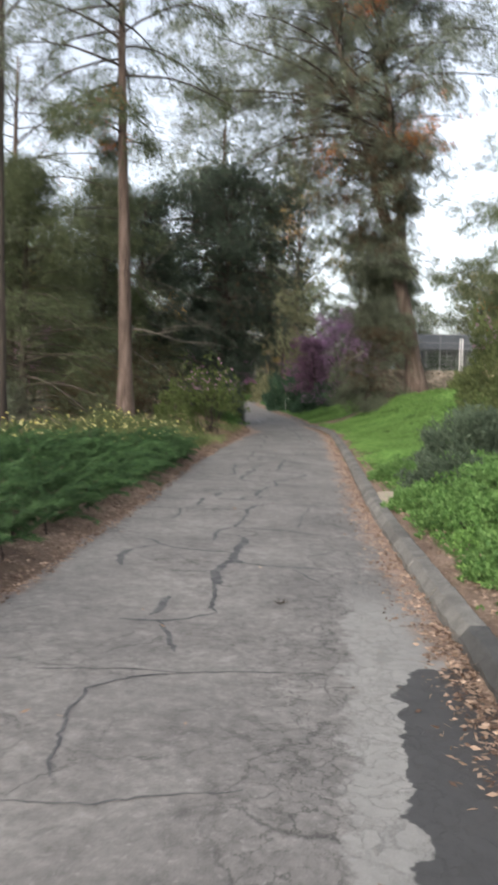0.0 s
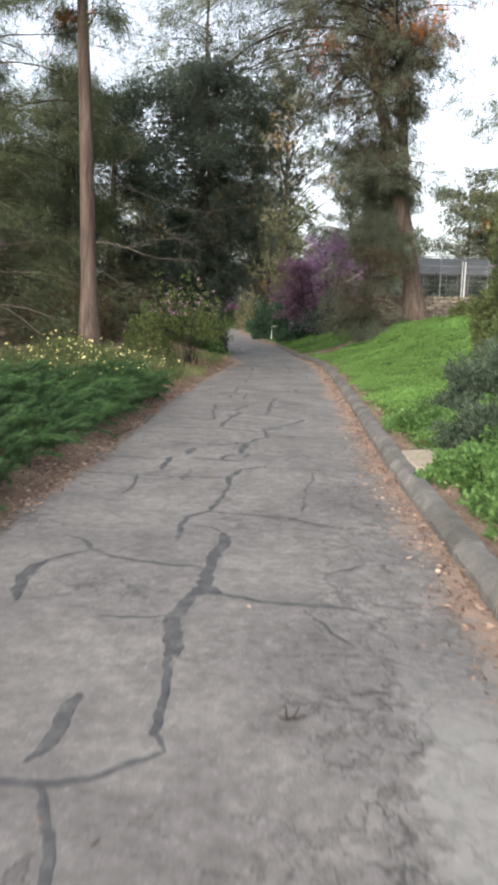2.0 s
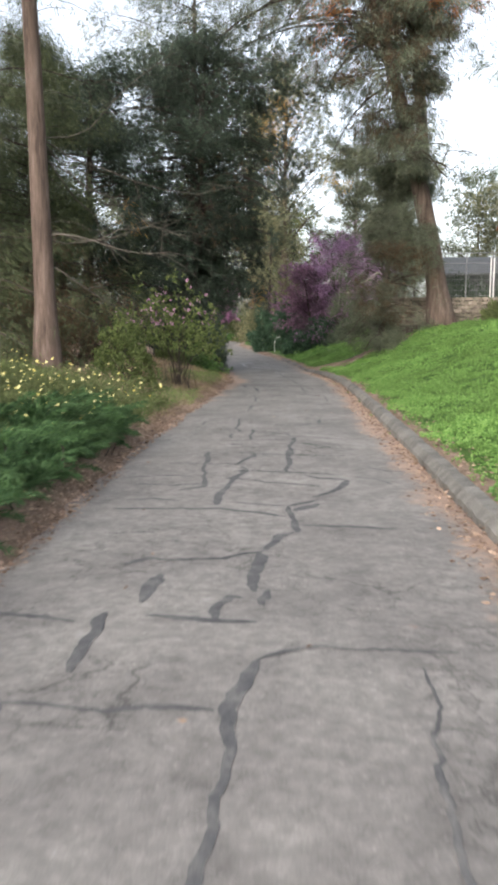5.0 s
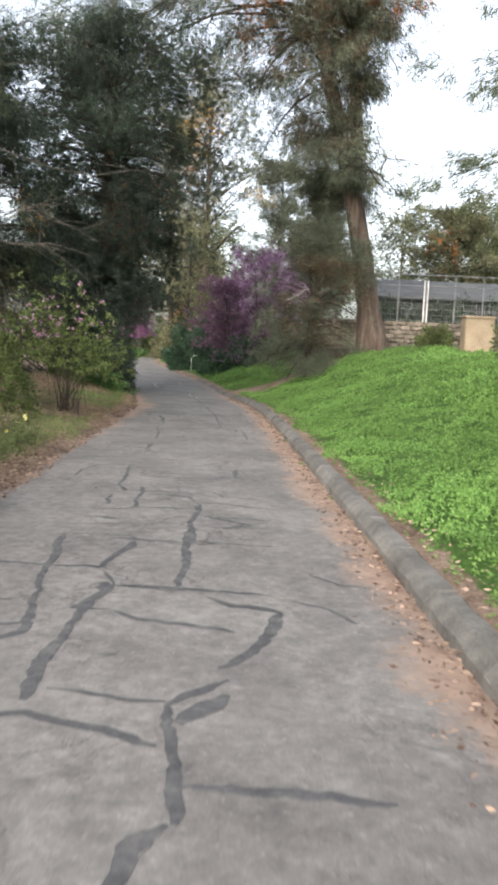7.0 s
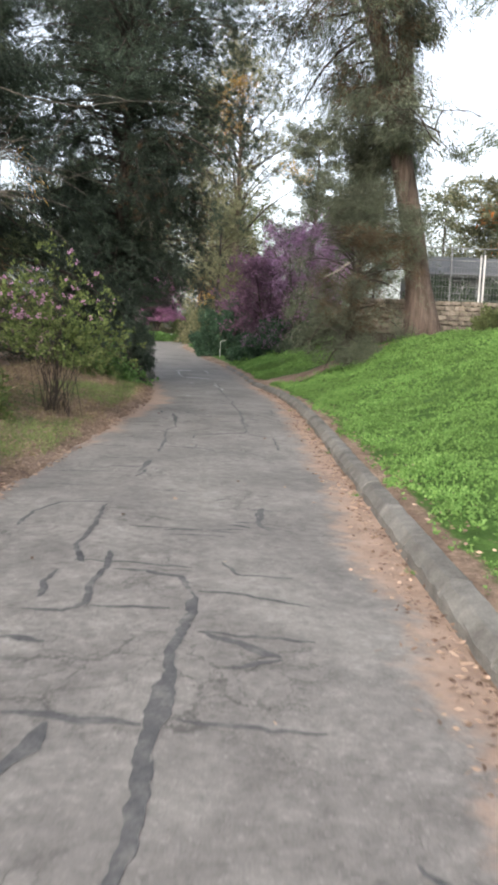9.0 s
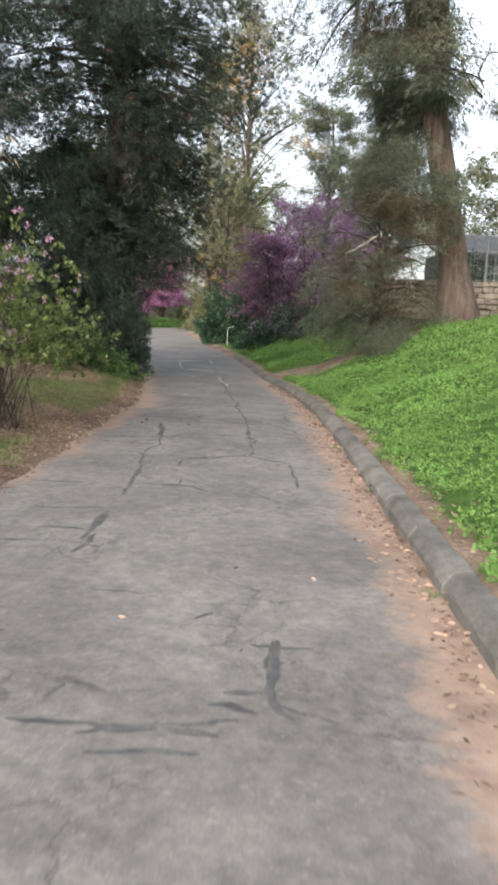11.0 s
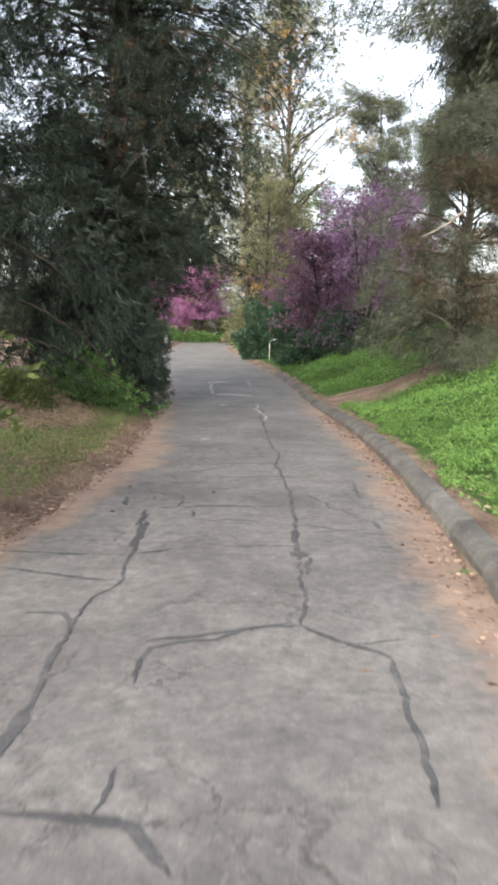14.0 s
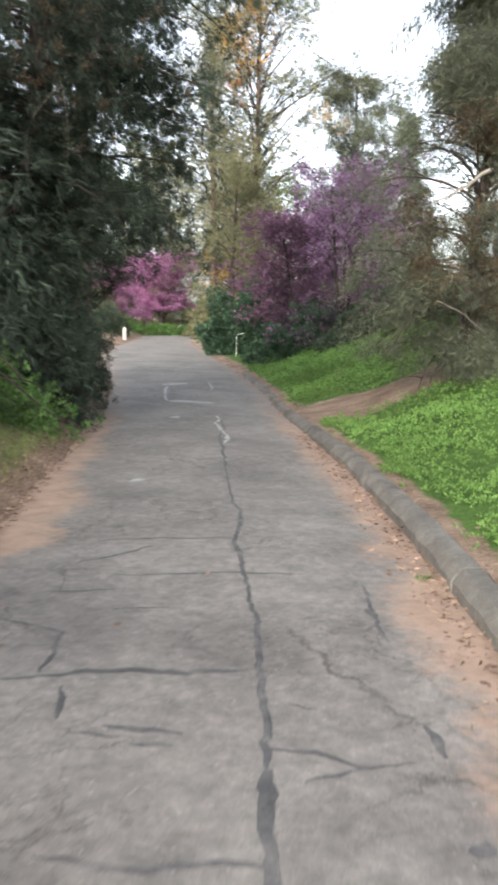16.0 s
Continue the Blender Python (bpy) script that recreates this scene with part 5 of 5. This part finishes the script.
crack((-2.06, 26.52), (-1.89, 26.49), (-1.73, 26.48), (-1.59, 26.53), (-1.42, 26.53), w=0.045)
crack((-1.44, 27.02), (-1.48, 27.50), (-1.53, 28.04), (-1.61, 28.64), (-1.70, 29.34), (-1.80, 30.51), (-2.01, 31.87), (-2.33, 34.50), (-2.71, 37.89), w=0.028)
crack((-2.56, 27.62), (-2.41, 27.66), (-2.24, 27.72), (-2.05, 27.75), (-1.81, 27.73), (-1.56, 27.79), w=0.035)
crack((-2.42, 27.69), (-2.42, 27.89), (-2.46, 28.15), (-2.62, 28.22), (-2.82, 28.30), w=0.030)
crack((-2.16, 27.20), (-1.97, 27.18), w=0.030)
crack((-2.05, 27.26), (-1.90, 27.24), (-1.75, 27.23), w=0.035)
crack((-1.91, 27.13), (-1.77, 27.14), w=0.035)
crack((-2.73, 28.74), (-2.36, 28.80), w=0.025)
crack((-2.43, 29.06), (-2.04, 29.09), (-1.71, 29.13), (-1.32, 29.13), w=0.025)
crack((-2.71, 29.28), (-2.52, 29.43), (-2.31, 29.67), w=0.028)
crack((-2.70, 29.78), (-2.23, 29.86), (-1.77, 29.88), w=0.020)
crack((-2.30, 28.48), (-2.01, 28.52), w=0.020)
crack((-2.29, 27.57), (-2.23, 27.29), w=0.025)
crack((-1.00, 28.98), (-0.97, 28.54), (-0.93, 28.17), w=0.030)
crack((-1.00, 28.60), (-0.97, 28.49), w=0.070)
crack((-0.88, 27.40), (-0.83, 27.18), w=0.045)
crack((-0.85, 26.66), (-0.78, 26.72), w=0.090)
crack((-1.44, 27.16), (-1.28, 27.16), (-1.13, 27.08), (-0.94, 27.14), w=0.025)
crack((-1.32, 26.97), (-1.21, 27.02), (-1.13, 27.07), w=0.030)
crack((-1.38, 27.51), (-1.27, 27.48), w=0.025)
crack((-1.29, 5.83), (-1.29, 5.47), (-1.33, 5.32), w=0.075)
crack((-1.49, 5.20), (-1.28, 5.20), (-1.05, 5.29), (-0.88, 5.45), w=0.035)
crack((-0.88, 5.45), (-0.95, 5.56), (-0.97, 5.90), (-1.06, 6.59), w=0.045)
crack((-1.24, 5.20), (-1.11, 4.93), (-1.00, 4.59), w=0.030)
crack((-1.92, 6.77), (-2.02, 7.12), (-1.99, 7.47), w=0.055)
crack((-1.99, 7.47), (-1.78, 7.72), w=0.030)
crack((-1.69, 15.11), (-1.69, 15.29), w=0.100)
crack((-1.65, 15.24), (-1.26, 15.24), (-0.92, 15.23), (-0.72, 15.21), w=0.045)
crack((-1.09, 15.11), (-0.94, 14.97), (-0.77, 14.95), (-0.67, 14.89), w=0.060)
crack((-0.67, 14.89), (-0.74, 14.59), (-0.82, 14.31), (-0.91, 14.15), (-0.99, 14.06), w=0.065)
crack((-1.56, 14.77), (-1.41, 14.65), (-1.18, 14.62), (-0.92, 14.53), w=0.045)
crack((-1.79, 14.78), (-1.72, 14.94), (-1.68, 15.11), w=0.050)
crack((-1.80, 14.80), (-1.58, 14.79), w=0.026)
crack((-1.67, 16.38), (-1.74, 15.92), (-1.81, 15.58), w=0.045)
crack((-0.59, 15.13), (-0.39, 15.01), (-0.27, 14.78), w=0.026)
crack((-0.45, 15.72), (-0.28, 15.49), (-0.09, 15.46), w=0.026)
crack((-1.18, 13.68), (-1.04, 13.82), (-0.94, 13.94), w=0.050)
crack((-1.64, 15.26), (-1.76, 15.54), w=0.045)
crack((-1.25, 16.17), (-1.26, 15.60), (-1.27, 15.27), w=0.050)
crack((-2.39, 25.60), (-2.50, 26.57), (-2.60, 27.43), w=0.028)
crack((-1.32, 25.10), (-1.14, 24.92), (-0.91, 24.77), w=0.030)
for paint in (((-4.66, 43.83), (-4.23, 44.26)), ((-3.94, 40.20), (-3.05, 40.02)), ((-4.54, 43.52), (-3.97, 40.20)), ((-3.68, 44.54), (-3.40, 42.64)), ((-2.78, 38.12), (-2.34, 34.63)), ((-3.51, 37.79), (-3.37, 37.82)), ((-2.94, 32.00), (-2.85, 31.97))):
    strip("paint_scuff", paint, 0.32 if abs(paint[0][1] - paint[1][1]) < 0.5 else 0.05, ROADMARK, 0.007)


# ---- kerb stones ----
def kerb():
    rng = np.random.default_rng(98)
    top = base_at("kerb", 0, 0, 0, "grey concrete kerb of separate worn stones", "kerb", kind="structure")
    kinds = []
    prof = [(-0.085, -0.15), (-0.085, 0.065), (-0.078, 0.08), (-0.032, 0.134), (-0.018, 0.142), (0.075, 0.15), (0.085, 0.142), (0.085, -0.15)]
    for i in range(4):
        bm = bmesh.new()
        rings = []
        for yy in (-0.491, -0.4, -0.24, -0.08, 0.08, 0.24, 0.4, 0.491):
            rings.append([bm.verts.new((px + rng.normal() * 0.003, yy, pz + rng.normal() * 0.003)) for px, pz in prof])
        for r0, r1 in zip(rings[:-1], rings[1:]):
            for k in range(len(prof)):
                m = (k + 1) % len(prof)
                bm.faces.new((r0[k], r0[m], r1[m], r1[k]))
        bm.faces.new(rings[0][::-1])
        bm.faces.new(rings[-1])
        bmesh.ops.recalc_face_normals(bm, faces=bm.faces)
        kinds.append(bm)
    dry = [block_mesh("kerb_stone", b.copy(), CONCRETE) for b in kinds]
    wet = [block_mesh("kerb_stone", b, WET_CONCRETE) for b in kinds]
    y = -6.0
    while y < 48:
        ya, yb = y, y + 1.0
        xa, xb = right_edge(ya), right_edge(yb)
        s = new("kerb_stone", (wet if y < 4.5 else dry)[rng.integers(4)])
        s.parent = top
        sunk = -0.012 - 0.07 * float(smooth(y, 33, 40))
        s.location = ((xa + xb) / 2 + 0.085 + rng.normal() * 0.002, (ya + yb) / 2, float(level(y + 0.5)) - 0.012 + sunk + rng.normal() * 0.002)
        s.rotation_euler = (math.atan2(float(level(yb) - level(ya)), 1.0) + rng.normal() * 0.001, rng.normal() * 0.006, -math.atan2(xb - xa, yb - ya) + rng.normal() * 0.002)
        y += 1.0


kerb()
